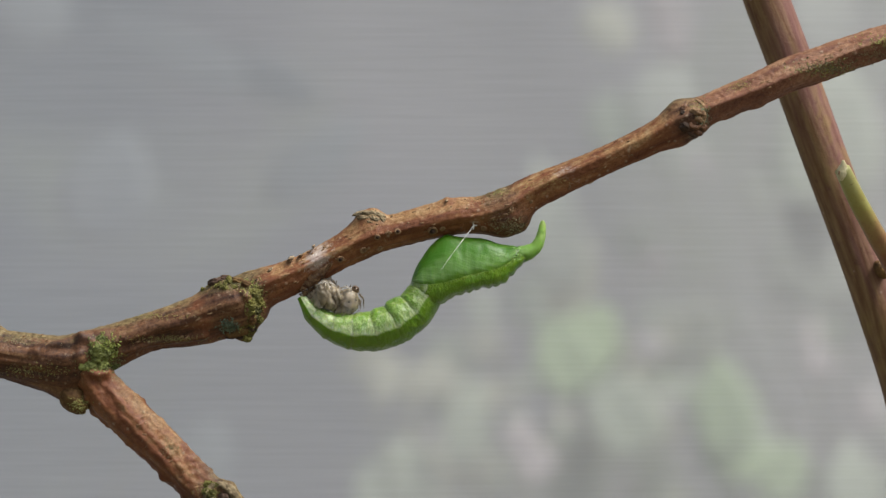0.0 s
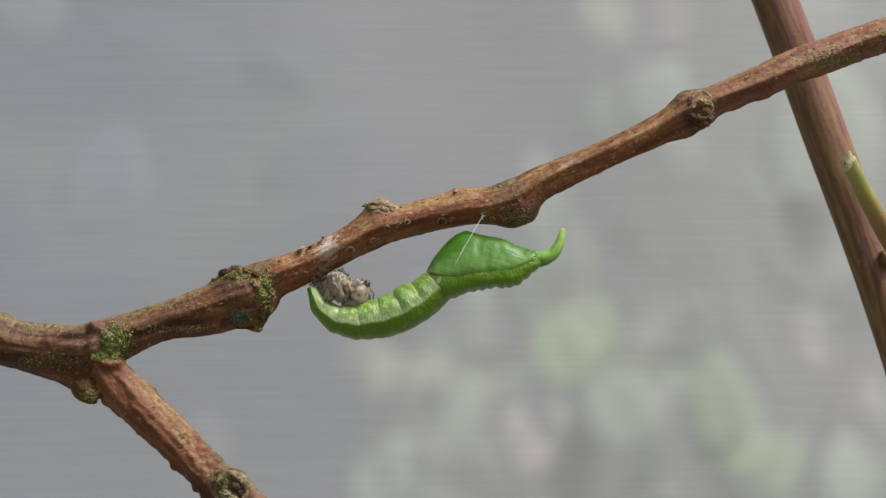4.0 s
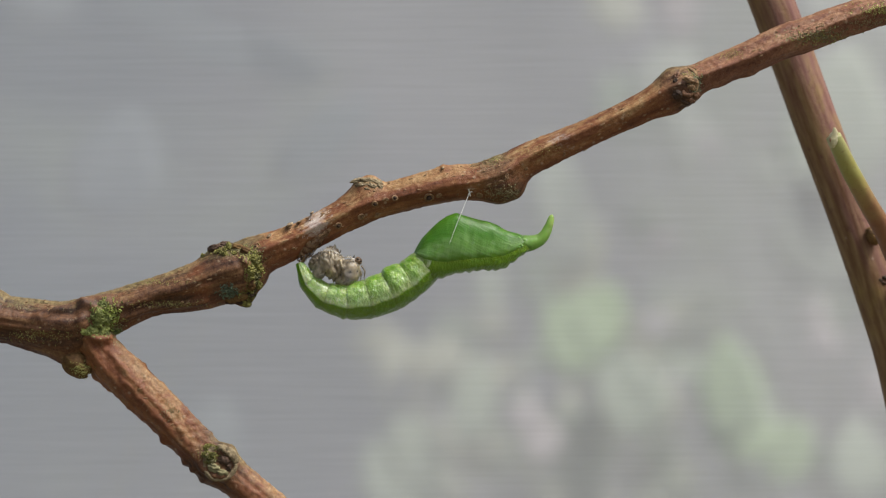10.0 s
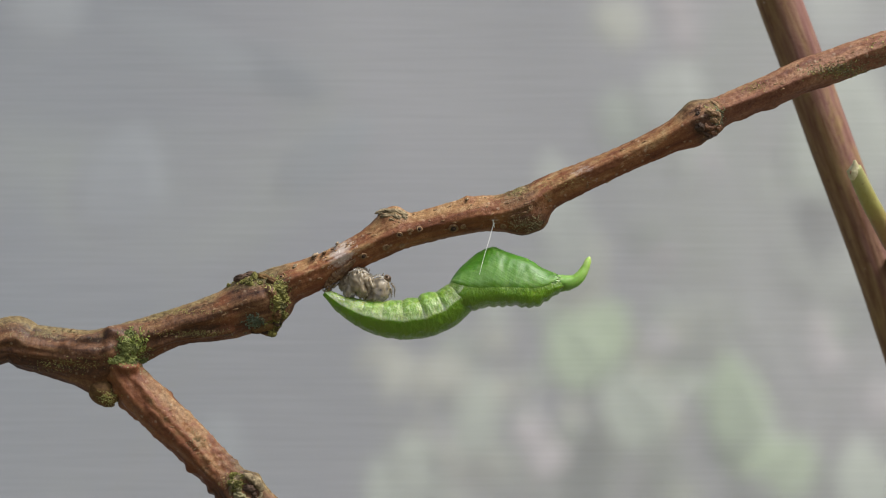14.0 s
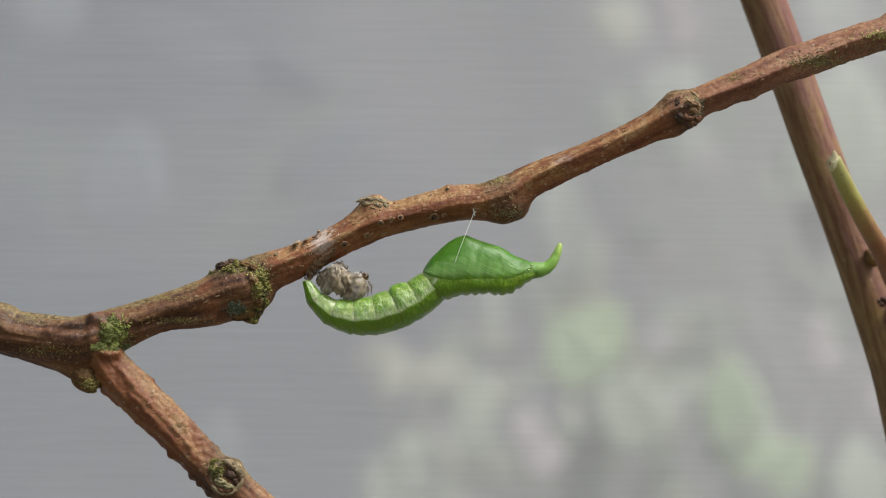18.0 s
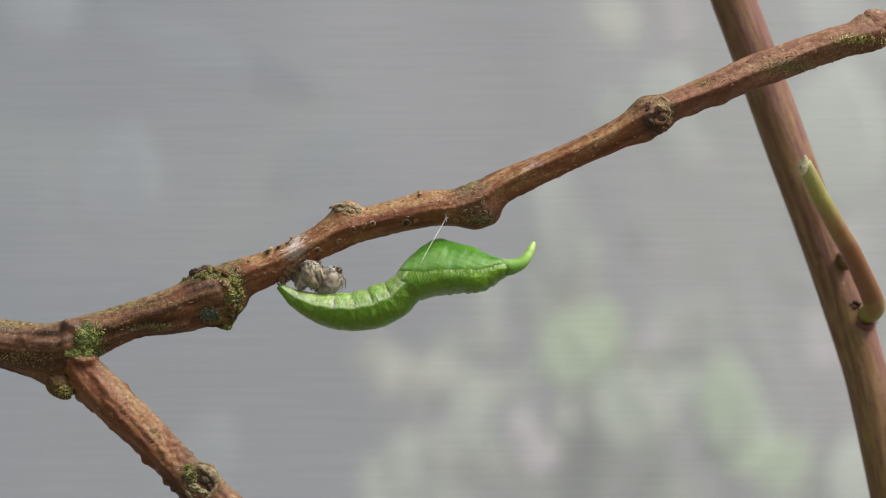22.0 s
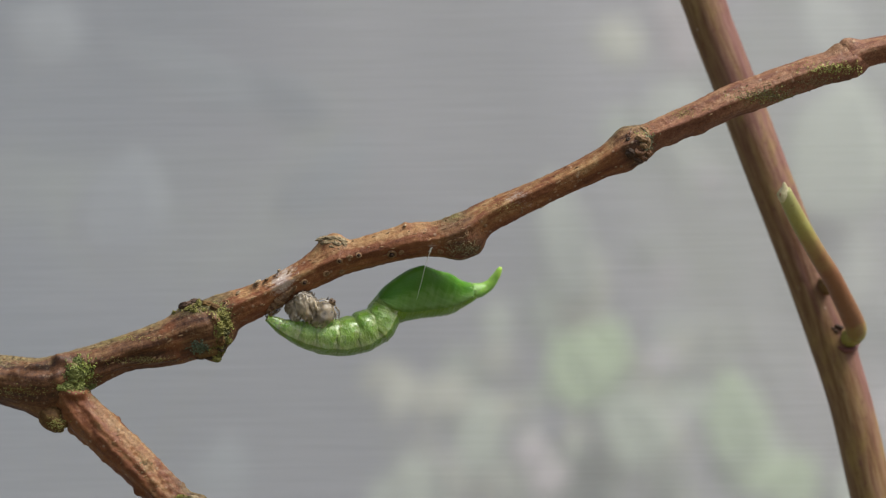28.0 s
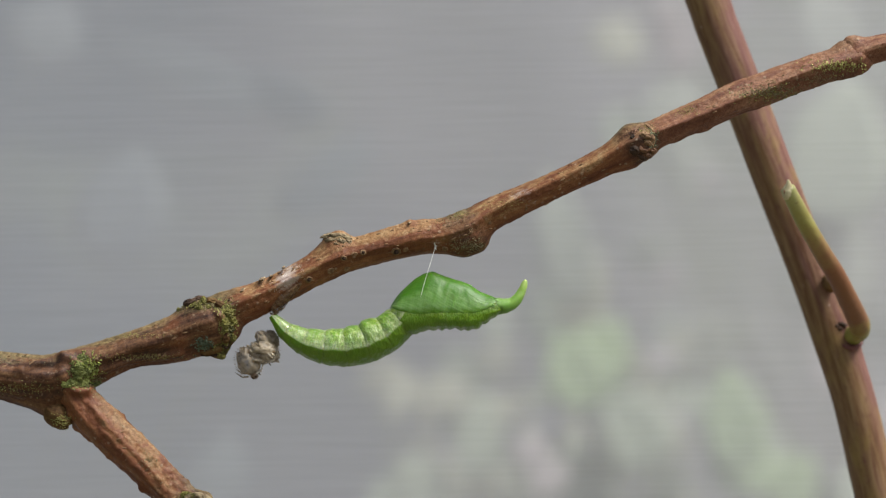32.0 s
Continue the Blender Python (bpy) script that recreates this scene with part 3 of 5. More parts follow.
def hair(rows, sides=6, step=0.12):
    return tube(rows, step, sides)


def leaflets(find, x, z, spread, count, size, seed):
    """A tuft of small scales and leaflets that lie over a patch of bark."""
    rng = random.Random(seed)
    verts, faces = [], []
    for _ in range(count):
        q, face_to = find(x + rng.gauss(0, spread[0]), z + rng.gauss(0, spread[1]))
        if q is None:
            continue
        up = (face_to + Vector((rng.uniform(-1, 1), rng.uniform(-0.7, 0.7), rng.uniform(-1, 1))) * 0.9).normalized()
        q = q + face_to * rng.uniform(-0.03, size * 1.2)
        a = up.orthogonal().normalized()
        a = (Matrix.Rotation(rng.uniform(0, 6.3), 3, up) @ a).normalized()
        b = up.cross(a)
        s = size * rng.uniform(0.6, 1.4)
        n = len(verts)
        for u, v, w in ((-1, 0, 0), (-0.2, 0.38, 0.25), (1, 0, 0.7), (-0.2, -0.38, 0.25), (0, 0, 0.5), (0, 0, -0.4)):
            verts.append(tuple(q + a * u * s + b * v * s + up * w * s))
        faces += [[n, n + 1, n + 4], [n + 1, n + 2, n + 4], [n + 2, n + 3, n + 4], [n + 3, n, n + 4], [n, n + 5, n + 1], [n + 1, n + 5, n + 2], [n + 2, n + 5, n + 3], [n + 3, n + 5, n]]
    return verts, faces, {}


def rough_bark(amp, fine, ridge_at=0.12, share=0.0):
    """Relief of a twig: blunt edges along it (share of a square outline), long ridges and grooves, and a grain."""
    w = math.pi / 2

    def relief(p, ang, along):
        a, b = math.cos(ang), math.sin(ang)
        ridge = noise.noise(Vector((a * 1.5, b * 1.5, along * 0.05)))
        crack = noise.noise(Vector((a * 3.2, b * 3.2, along * 0.1 + 7)))
        grain = noise.noise(Vector((float(p[0]) * 2.3, float(p[1]) * 2.3, float(p[2]) * 2.3)))
        lump = noise.noise(Vector((a * 1.1 + 5, b * 1.1, along * 0.3)))
        edge = ridge_at + 0.35 * noise.noise(Vector((along * 0.06, 1, 2)))
        square = math.cos(w / 2) / math.cos((ang - edge) % w - w / 2) - 0.93
        return amp * (0.6 * ridge + 0.25 * crack + 0.4 * lump) + fine * grain + 1.5 * share * square

    return relief


# ---- ground, wall behind, netting ----
def box(x0, y0, z0, x1, y1, z1):
    v = [(x, y, z) for x in (x0, x1) for y in (y0, y1) for z in (z0, z1)]
    return v, [[0, 1, 3, 2], [4, 6, 7, 5], [0, 4, 5, 1], [2, 3, 7, 6], [0, 2, 6, 4], [1, 5, 7, 3]], {}


def sheet(x0, x1, z0, z1, y, nx, nz, wave):
    v = [(x, y + wave * noise.noise(Vector((x * 0.006, z * 0.009, 2.0))), z) for z in np.linspace(z0, z1, nz) for x in np.linspace(x0, x1, nx)]
    f = [[j * nx + i, j * nx + i + 1, (j + 1) * nx + i + 1, (j + 1) * nx + i] for j in range(nz - 1) for i in range(nx - 1)]
    return v, f, {}


def build_setting():
    n = 41
    xs = [math.copysign(abs(u) ** 2.5 * 300000, u) for u in np.linspace(-1, 1, n)]
    v = [(x, y, -620 + (6 * noise.noise(Vector((x * 0.003, y * 0.003, 0))) if max(abs(x), abs(y)) < 3000 else 0) - 3) for y in xs for x in xs]
    f = [[j * n + i, j * n + i + 1, (j + 1) * n + i + 1, (j + 1) * n + i] for j in range(n - 1) for i in range(n - 1)]
    ground = new("ground", mesh_of("ground", np.array(v) * MM + np.array([0, 0, H0]), f, SOIL))
    tagged(ground, "dark brown garden soil with patchy moss", "ground", kind="structure")
    verts, faces, _ = box(-6000, 3400, -640, 6000, 3600, 3000)
    wall = new("backdrop", mesh_of("backdrop", np.array(verts) * MM + np.array([0, 0, H0]), faces, WALL, smooth=False))
    tagged(wall, "grey plastered garden wall, darker and bluer on one side", "wall", kind="structure")
    net = thing("insect_netting", 0, 30, -620, "fine pale grey woven netting stretched behind the twigs", "netting")
    part("mesh_cloth", sheet(-700, 700, -622, 700, 30, 71, 67, 2.5), NETTING, net)
    for x in (-700, 700):
        part("batten", box(x - 9, 22, -622, x + 9, 40, 702), STALK_FAR, net)


# ---- the shrub behind the netting ----
def leaf_shape(wide, long, bend, seed):
    """A leaf blade with a point, its own thickness and a fold along the rib; it grows up from its own origin."""
    nu, nv = 9, 7
    top, low = [], []
    for i in range(nu):
        u = i / (nu - 1)
        half = wide / 2 * (math.sin(math.pi * u**0.75) ** 0.8 + 0.02) * (1 + 0.1 * noise.noise(Vector((u * 4, seed, 0))))
        for j in range(nv):
            s = 2 * j / (nv - 1) - 1
            p = (s * half, -abs(s) * half * 0.06 + bend * u * u * long, u * long)
            top.append(p)
            low.append((p[0], p[1] + 0.35, p[2]))
    m = nu * nv
    f = [[i * nv + j, i * nv + j + 1, (i + 1) * nv + j + 1, (i + 1) * nv + j] for i in range(nu - 1) for j in range(nv - 1)]
    f += [[k + m for k in q][::-1] for q in f]
    rim = [j for j in range(nv)] + [i * nv + nv - 1 for i in range(1, nu)] + [(nu - 1) * nv + j for j in range(nv - 2, -1, -1)] + [i * nv for i in range(nu - 2, 0, -1)]
    f += [[a + m, b + m, b, a] for a, b in zip(rim, rim[1:] + rim[:1])]
    return top + low, f, {}


def build_shrub(name, x, y, label, leaves):
    """leaves: x, y, z of the blade's middle, width, length, lean in degrees, material."""
    shrub = thing(name, x, y, -620, label, "shrub")
    for n, (lx, ly, lz, wide, long, lean, material) in enumerate(leaves):
        ob = part("petal" if material in (PETAL, PETAL_PALE) else "leaf", leaf_shape(wide, long, 0.12, n * 1.3), material, shrub, own=True)
        turn = Euler((radians(-12), 0, radians(((n * 37) % 20) - 4))).to_matrix().to_4x4()
        m = Matrix.Translation(V(lx, ly, lz) - shrub.location) @ Matrix.Rotation(radians(lean), 4, "Y") @ turn @ Matrix.Translation((0, 0, -long / 2 * MM))
        ob.matrix_local = m
        foot = m @ Vector((0, 0, 0)) / MM
        base = (x + (lx - x) * 0.15, y, -620)
        end = np.array(foot) + np.array([x, y, -620])
        part("stalk", tube([(*base, 1.1), (base[0] * 0.6 + end[0] * 0.4, y + 6, -620 + 0.55 * (end[2] + 620), 0.9), (*end, 0.5)], 30, 8), STALK_FAR, shrub)


def leafy(seed, count, x0, x1, z0, z1, y0, y1, sizes, materials):
    """A loose crowd of leaves for a bush."""
    rng = random.Random(seed)
    out = []
    for _ in range(count):
        wide = rng.uniform(*sizes)
        out.append((rng.uniform(x0, x1), rng.uniform(y0, y1), rng.uniform(z0, z1), wide, wide * rng.uniform(1.1, 1.9), rng.uniform(-80, 80), rng.choice(materials)))
    return out


def build_shrubs():
    build_shrub("shrub", 290, 1330, "bright green leafy garden shrub behind the netting", [
            (156, 1302, -88, 38, 62, -6, LEAF_BRIGHT),
            (163, 1310, -112, 44, 40, 10, LEAF_BRIGHT),
            (192, 1334, -126, 36, 42, 48, LEAF_BRIGHT),
            (68, 1317, -60, 40, 50, -20, LEAF_BRIGHT),
            (87, 1399, -53, 40, 50, 40, LEAF_BRIGHT),
            (-19, 1367, -129, 42, 36, 60, LEAF_PALE),
            (13, 1367, -99, 26, 56, 10, LEAF_PALE),
            (79, 1399, -136, 67, 40, 80, LEAF_PALE),
            (237, 1367, -134, 36, 49, 5, LEAF_PALE),
            (104, 1390, -95, 44, 60, -20, LEAF_PALE),
            (-32, 1432, -149, 58, 54, -40, LEAF_PALE)])
    build_shrub("flowering_plant", 170, 1270, "pale pink flowering plant behind the netting", [
            (41, 1236, -99, 21, 21, 20, PETAL),
            (49, 1252, -114, 24, 24, -30, PETAL),
            (161, 1500, 52, 22, 16, 70, PETAL_PALE),
            (157, 1692, 157, 59, 31, 70, PETAL),
            (131, 1529, -61, 22, 22, 0, PETAL_PALE),
            (239, 1529, -71, 22, 22, 10, PETAL)])
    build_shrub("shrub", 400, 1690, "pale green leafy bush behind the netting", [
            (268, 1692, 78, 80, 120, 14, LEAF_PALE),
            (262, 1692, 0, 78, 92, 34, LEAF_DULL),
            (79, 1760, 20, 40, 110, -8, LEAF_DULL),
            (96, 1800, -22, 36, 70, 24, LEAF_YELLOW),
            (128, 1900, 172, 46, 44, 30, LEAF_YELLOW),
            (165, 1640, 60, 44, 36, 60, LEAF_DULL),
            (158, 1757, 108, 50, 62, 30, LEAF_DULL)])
    build_shrub("shrub", -400, 1630, "grey-green leafy bush behind the netting, hazed in its colour", [
            (-217, 1562, 41, 62, 84, 15, LEAF_HAZED),
            (-183, 1627, 133, 34, 125, -58, LEAF_HAZED),
            (-127, 1627, 118, 30, 99, -66, LEAF_HAZED),
            (-166, 1692, -145, 43, 59, 20, LEAF_HAZED),
            (-274, 1627, 160, 53, 53, 30, LEAF_HAZED),
            (-88, 1692, 63, 39, 94, 50, LEAF_HAZED)])
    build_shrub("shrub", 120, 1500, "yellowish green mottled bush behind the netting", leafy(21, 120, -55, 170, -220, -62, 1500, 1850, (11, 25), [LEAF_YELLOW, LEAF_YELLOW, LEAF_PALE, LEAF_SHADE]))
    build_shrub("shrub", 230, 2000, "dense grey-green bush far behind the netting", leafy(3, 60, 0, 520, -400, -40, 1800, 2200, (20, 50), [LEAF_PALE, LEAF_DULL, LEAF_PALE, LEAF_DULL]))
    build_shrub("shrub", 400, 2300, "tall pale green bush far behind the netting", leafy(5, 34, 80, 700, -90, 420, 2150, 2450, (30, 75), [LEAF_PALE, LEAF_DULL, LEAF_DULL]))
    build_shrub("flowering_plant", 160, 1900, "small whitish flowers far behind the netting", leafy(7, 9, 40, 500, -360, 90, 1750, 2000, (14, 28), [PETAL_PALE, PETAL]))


# ---- the twig ----
def bark_finder(*shapes):
    """Gives the point of the bark that one meets from the front at x, z, and its normal."""
    verts, faces, _ = joined(*shapes)
    tree = BVHTree.FromPolygons([Vector(v) for v in verts], faces)

    def find(x, z):
        place, normal, _, _ = tree.ray_cast(Vector((x, -30, z)), Vector((0, 1, 0)))
        return (place, normal) if place else (None, None)

    return find


def torus_on(place, normal, r, thick, seed):
    n, m = 14, 6
    a = normal.orthogonal().normalized()
    b = normal.cross(a)
    ring = []
    for i in range(n):
        t = 2 * math.pi * i / n
        wob = r * (1 + 0.3 * noise.noise(Vector((math.cos(t) * 2 + seed, math.sin(t) * 2, seed))))
        for j in range(m):
            s = 2 * math.pi * j / m
            ring.append(tuple(place + (a * math.cos(t) + b * math.sin(t)) * (wob + thick * math.cos(s)) + normal * thick * math.sin(s)))
    f = [[i * m + j, i * m + (j + 1) % m, ((i + 1) % n) * m + (j + 1) % m, ((i + 1) % n) * m + j] for i in range(n) for j in range(m)]
    return ring, f, {}


def build_branch():
    branch = thing("branch", -80, 10, -620, "reddish-brown woody twig with knots, buds and patches of moss", "branch")
    bumps = [(5.84, -0.30, 1.81, 0.60, 1.51), (7.10, 0.00, 2.37, 0.45, 0.81), (4.84, 0.00, 1.66, 0.25, 1.11), (-6.75, 0.00, 2.67, 0.76, 1.21), (-8.01, 0.00, 2.27, 0.26, 0.95), (21.13, -1.00, 9.58, 0.50, 1.31), (22.23, -1.60, 10.76, 0.45, 0.91), (20.78, -1.00, 12.60, 0.40, 0.91), (-19.60, 0.00, -3.58, 0.65, 1.31), (-17.53, 0.00, -7.61, 0.81, 0.91), (-19.10, 0.00, -7.91, 0.25, 1.31), (-16.32, 0.00, -5.39, 0.30, 0.81), (-17.33, 0.00, -3.22, 0.45, 1.01), (-31.82, -1.00, -7.98, 0.45, 1.01), (-33.56, 0.00, -12.55, 1.01, 1.31), (-15.79, -0.50, -1.96, 0.20, 0.50), (-13.78, -0.50, -0.96, 0.25, 0.60), (27.96, -0.50, 12.62, 0.20, 0.71), (25.44, -0.50, 11.87, 0.20, 0.60), (-30.31, -1.00, -7.48, 0.30, 0.91), (40.7, 0.8, 20.7, 0.68, 0.7), (41.5, 0.8, 20.9, 0.62, 0.75), (42.4, 0.8, 20.9, 0.55, 0.8), (0.30, -0.30, 4.48, 0.20, 0.45), (-7.35, 0.0, 2.95, 0.55, 0.7), (-5.85, 0.0, 2.85, 0.5, 0.75), (-8.8, 0.0, 1.9, 0.12, 1.2), (-20.96, 0.00, -8.01, 0.45, 1.91), (-23.38, 0.00, -8.31, 0.20, 1.51), (-35.22, 0.00, -11.94, 0.55, 1.91), (-37.49, 0.00, -11.54, 0.25, 2.02)]
    knots = [(5.8, 2.8, 2.8, 0.8), (21.7, 11.6, 2.3, 0.8), (-18.3, -5.2, 4.0, 1.0), (-24.4, -6.8, 4.5, 0.8), (-32.4, -10.0, 6.5, 0.9), (-6.8, 2.8, 1.7, 0.6), (34.1, 15.9, 4.5, 0.3), (-37.5, -10.0, 6.0, 0.8), (41.1, 18.4, 3.5, 0.5)]

    def old(p):
        return max([0.0] + [w * math.exp(-((p[0] - x) ** 2 + (p[2] - z) ** 2) / s**2) for x, z, s, w in knots] + [0.72 if p[0] < -24 else 0.0])

    rows = [(-85, 10, -622, 3.4), (-80, 7, -420, 3.2), (-74, 3, -160, 2.9), (-64, 0, -45, 2.6), (-54, 0, -15, 2.3), (-42.52, 0.00, -8.92, 2.02), (-39.50, 0.00, -9.27, 2.07), (-35.97, 0.00, -9.72, 2.17), (-32.95, 0.00, -9.93, 2.42), (-30.18, 0.00, -8.92, 2.02), (-26.40, 0.00, -7.41, 1.71), (-22.87, 0.00, -6.45, 1.86), (-19.85, 0.00, -5.39, 2.22), (-17.94, 0.00, -4.99, 2.42), (-16.22, 0.00, -3.68, 1.76), (-13.30, 0.00, -2.42, 1.54), (-11.29, 0.00, -1.41, 1.44), (-6.75, 0.00, 0.86, 1.44), (-4.23, 0.00, 1.61, 1.44), (0.81, 0.00, 2.87, 1.59), (3.33, 0.00, 3.07, 1.64), (5.84, 0.00, 3.78, 1.74), (8.11, 0.00, 5.09, 1.46), (13.38, -0.40, 7.44, 1.33), (18.38, -0.80, 9.72, 1.41), (21.13, -1.00, 11.39, 1.66), (22.48, -1.00, 11.89, 1.66), (23.79, -1.00, 12.50, 1.38), (28.45, -0.60, 14.43, 1.48), (31.04, -0.40, 15.58, 1.52), (33.53, -0.20, 16.42, 1.52), (36.07, 0.00, 17.4, 1.47), (39.13, 0.20, 18.35, 1.48), (42.22, 0.60, 19.1, 1.46), (45.0, 0.80, 20.3, 1.28), (62, 1.0, 23.5, 1.05), (84, 2.0, 30, 0.9), (104, 3.0, 38, 0.5)]
    view = [r for r in rows if r[0] > -56]
    far = [r for r in rows if r[0] <= -54]
    part("root_stem", tube(far, 4.0, 20, rough_bark(0.3, 0.1)), BARK, branch)
    plain_bark = rough_bark(0.22, 0.05, 0.1, 0.55)

    def furrowed(p, ang, along):
        deep = old(p)
        cut = abs(noise.noise(Vector((math.cos(ang) * 2.3, math.sin(ang) * 2.3, along * 0.16 + 3)))) if deep > 0.1 else 0.3
        return plain_bark(p, ang, along) + 0.38 * deep * (min(cut, 0.3) - 0.2)

    # raised folds of bark: the collar over the fork, ribs on the old wood; the lip below the moss and the ring of the scar on the side twig
    def folds(shape, lines):
        meet, out = bark_finder(shape), []
        for line, high, size in lines:
            for (x0, z0), (x1, z1) in zip(line, line[1:]):
                steps = max(2, int(math.hypot(x1 - x0, z1 - z0) / (0.7 * size)))
                for k in range(steps):
                    p, _ = meet(x0 + (x1 - x0) * k / steps, z0 + (z1 - z0) * k / steps)
                    if p is not None:
                        out.append((*p, high * (0.75 + 0.4 * noise.noise(p * 1.3)), size))
        return out

    bumps += folds(tube(view, 0.6, 36), [
        ([(-36.2, -8.95), (-34.6, -8.5), (-33.2, -8.1), (-32.2, -7.85), (-31.5, -7.95), (-30.8, -8.4), (-30.3, -9.0)], 0.24, 0.42),
        ([(-31.9, -8.0), (-32.2, -9.2), (-32.0, -10.4)], 0.2, 0.45),
        ([(-28.4, -9.3), (-26.0, -8.5), (-23.4, -8.0), (-20.8, -7.5)], 0.13, 0.25),
        ([(-28.0, -8.2), (-25.4, -7.3), (-22.6, -6.7), (-20.4, -6.2)], 0.1, 0.25),
        ([(-42.0, -9.6), (-39.0, -9.9), (-36.6, -10.2), (-34.8, -10.4)], 0.14, 0.28),
        ([(-41.0, -10.6), (-38.0, -10.9), (-35.4, -11.4)], 0.12, 0.26),
        ([(-17.6, -3.9), (-16.9, -4.6), (-17.0, -5.6), (-17.6, -6.2)], 0.16, 0.35)])
    main = tube(view, 0.12, 72, furrowed, bumps, old)
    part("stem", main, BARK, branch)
    side = [(-31.92, -0.20, -10.02, 1.71), (-30.48, -0.40, -12.27, 1.81), (-28.50, -0.60, -14.43, 2.01), (-26.27, -0.80, -16.52, 2.01), (-23.64, -1.00, -19.07, 1.93), (-21.26, -1.20, -21.46, 1.81), (-19.86, -1.20, -22.51, 1.96), (-18.25, -1.20, -23.82, 1.75), (-14.24, -1.20, -27.28, 1.70), (-8.23, -1.00, -33.07, 1.56), (-0.20, 0.00, -41.26, 1.31), (5.87, 1.00, -49.52, 0.61)]
    # small knobs along both edges of the side twig
    rng = random.Random(9)
    warts = []
    for n in range(46):
        e = rng.uniform(0.04, 0.95)
        k = int(e * 7)
        ax, ay, az, ar = [a + (b - a) * (e * 7 - k) for a, b in zip(side[k], side[k + 1])]
        out = -0.71 if n % 5 < 3 else 0.71
        warts.append((ax + out * ar, ay + rng.uniform(-1.0, 0.3), az + out * ar, rng.uniform(0.12, 0.3) if out < 0 else rng.uniform(0.08, 0.18), rng.uniform(0.25, 0.5)))
    warts += folds(tube(side, 0.6, 36), [
        ([(-31.3, -10.9), (-30.4, -11.2), (-29.4, -10.9)], 0.3, 0.42),
        ([(-20.9, -21.6), (-20.2, -21.1), (-19.3, -21.1), (-18.6, -21.8), (-18.5, -22.7)], 0.26, 0.35),
        ([(-21.4, -22.6), (-20.6, -23.2), (-19.7, -23.4), (-18.9, -23.1)], 0.28, 0.4),
        ([(-29.6, -12.2), (-27.6, -14.6), (-25.0, -17.2), (-22.6, -19.6)], 0.1, 0.28),
        ([(-28.6, -14.6), (-26.4, -16.8), (-24.0, -19.3)], 0.1, 0.28)])
    # 0.42 mixes the darker brown ramp over the whole side twig
    lower = tube(side, 0.13, 64, rough_bark(0.26, 0.1, -0.35, 0.65), warts + [(-19.40, -2.50, -21.90, 0.45, 1.21), (-21.03, -1.00, -23.28, 0.40, 1.21), (-30.87, -0.50, -14.28, 0.30, 1.11)], lambda p: 0.42 + 0.4 * math.exp(-((p[0] + 19.5) ** 2 + (p[2] + 22) ** 2) / 6))
    part("side_twig", lower, BARK, branch)
    bud_shape = crumpled(-32.72, -0.6, -13.4, 1.6, 1.2, 1.15, 2.0, 0.12, 30, 36, (0, 32, 0))
    find = bark_finder(main, lower, bud_shape)

    # buds, scars and lumps that stand out of the bark
    part("bud", bud_shape, OLIVE_BUD, branch, "olive-brown rounded bud")
    for name, label, material, lumps in (
        ("bud_scar", "knobbly red-brown bud scar", KNOT_BARK, [(22.98, 10.8, 0.45, 0.32, 40), (22.5, 10.35, 0.5, 0.25, 35), (21.3, 12.4, 0.3, 0.42, 10)]),
        ("bud_crust", "pale tan crust of a bud scar", PALE_BARK, [(22.35, 12.1, 0.55, 0.35, 20), (22.5, 11.5, 0.5, 0.3, 35), (22.9, 11.95, 0.3, 0.4, -10)]),
        # dark lumps: the shade of the scar's hollow is put into their colour
        ("scar", "dark lump coloured as the shade in a scar's hollow", DARK_BARK, [(21.36, 10.85, 0.5, 0.5, 30), (21.9, 10.2, 0.55, 0.22, 25), (21.16, 12.0, 0.22, 0.3, 20)]),
        ("bud_scale", "dry olive-tan crust of a bud", BUD_CRUST, [(-7.3, 3.1, 0.75, 0.3, -12), (-6.4, 3.15, 0.85, 0.26, 6), (-5.6, 2.95, 0.6, 0.32, 25), (-6.9, 2.75, 0.7, 0.26, 0), (-6.0, 2.6, 0.5, 0.3, 30), (-5.4, 2.55, 0.35, 0.3, 40), (-6.4, 2.35, 0.4, 0.2, 15)]),
        ("knot_rim", "dark craggy knot rim", DARK_BARK, [(-20.20, -2.97, 0.71, 0.45, -10), (-19.35, -2.62, 0.60, 0.30, 0), (-17.84, -7.76, 0.60, 0.25, -10), (-18.74, -7.81, 0.71, 0.20, 0), (-17.08, -7.00, 0.40, 0.40, 40), (-19.60, -3.27, 0.60, 0.20, -20)]),
        ("knot_rim", "brown craggy knot", OLIVE_BUD, [(-17.33, -3.22, 0.60, 0.40, 20), (-18.09, -2.87, 0.71, 0.30, 10), (-16.93, -6.00, 0.45, 0.71, 0), (-17.84, -7.26, 0.81, 0.40, -20), (-18.59, -7.61, 0.71, 0.30, 0)]),
        ("ring_scar", "olive crumb in a ring scar", LICHEN, [(-20.1, -22.6, 0.65, 0.45, 20), (-19.4, -23.0, 0.5, 0.3, 10), (-20.3, -21.9, 0.35, 0.35, 0)]),
        # the ring's shaded inside, painted as dark lumps
        ("scar", "dark lump coloured as the shade in a scar's hollow", DARK_BARK, [(-19.3, -21.9, 0.6, 0.5, 15), (-18.9, -22.5, 0.3, 0.4, 0)]),
    ):
        for n, (x, z, rx, rz, tilt) in enumerate(lumps):
            q, normal = find(x, z)
            if q is None:
                q = Vector((x, -0.2, z))
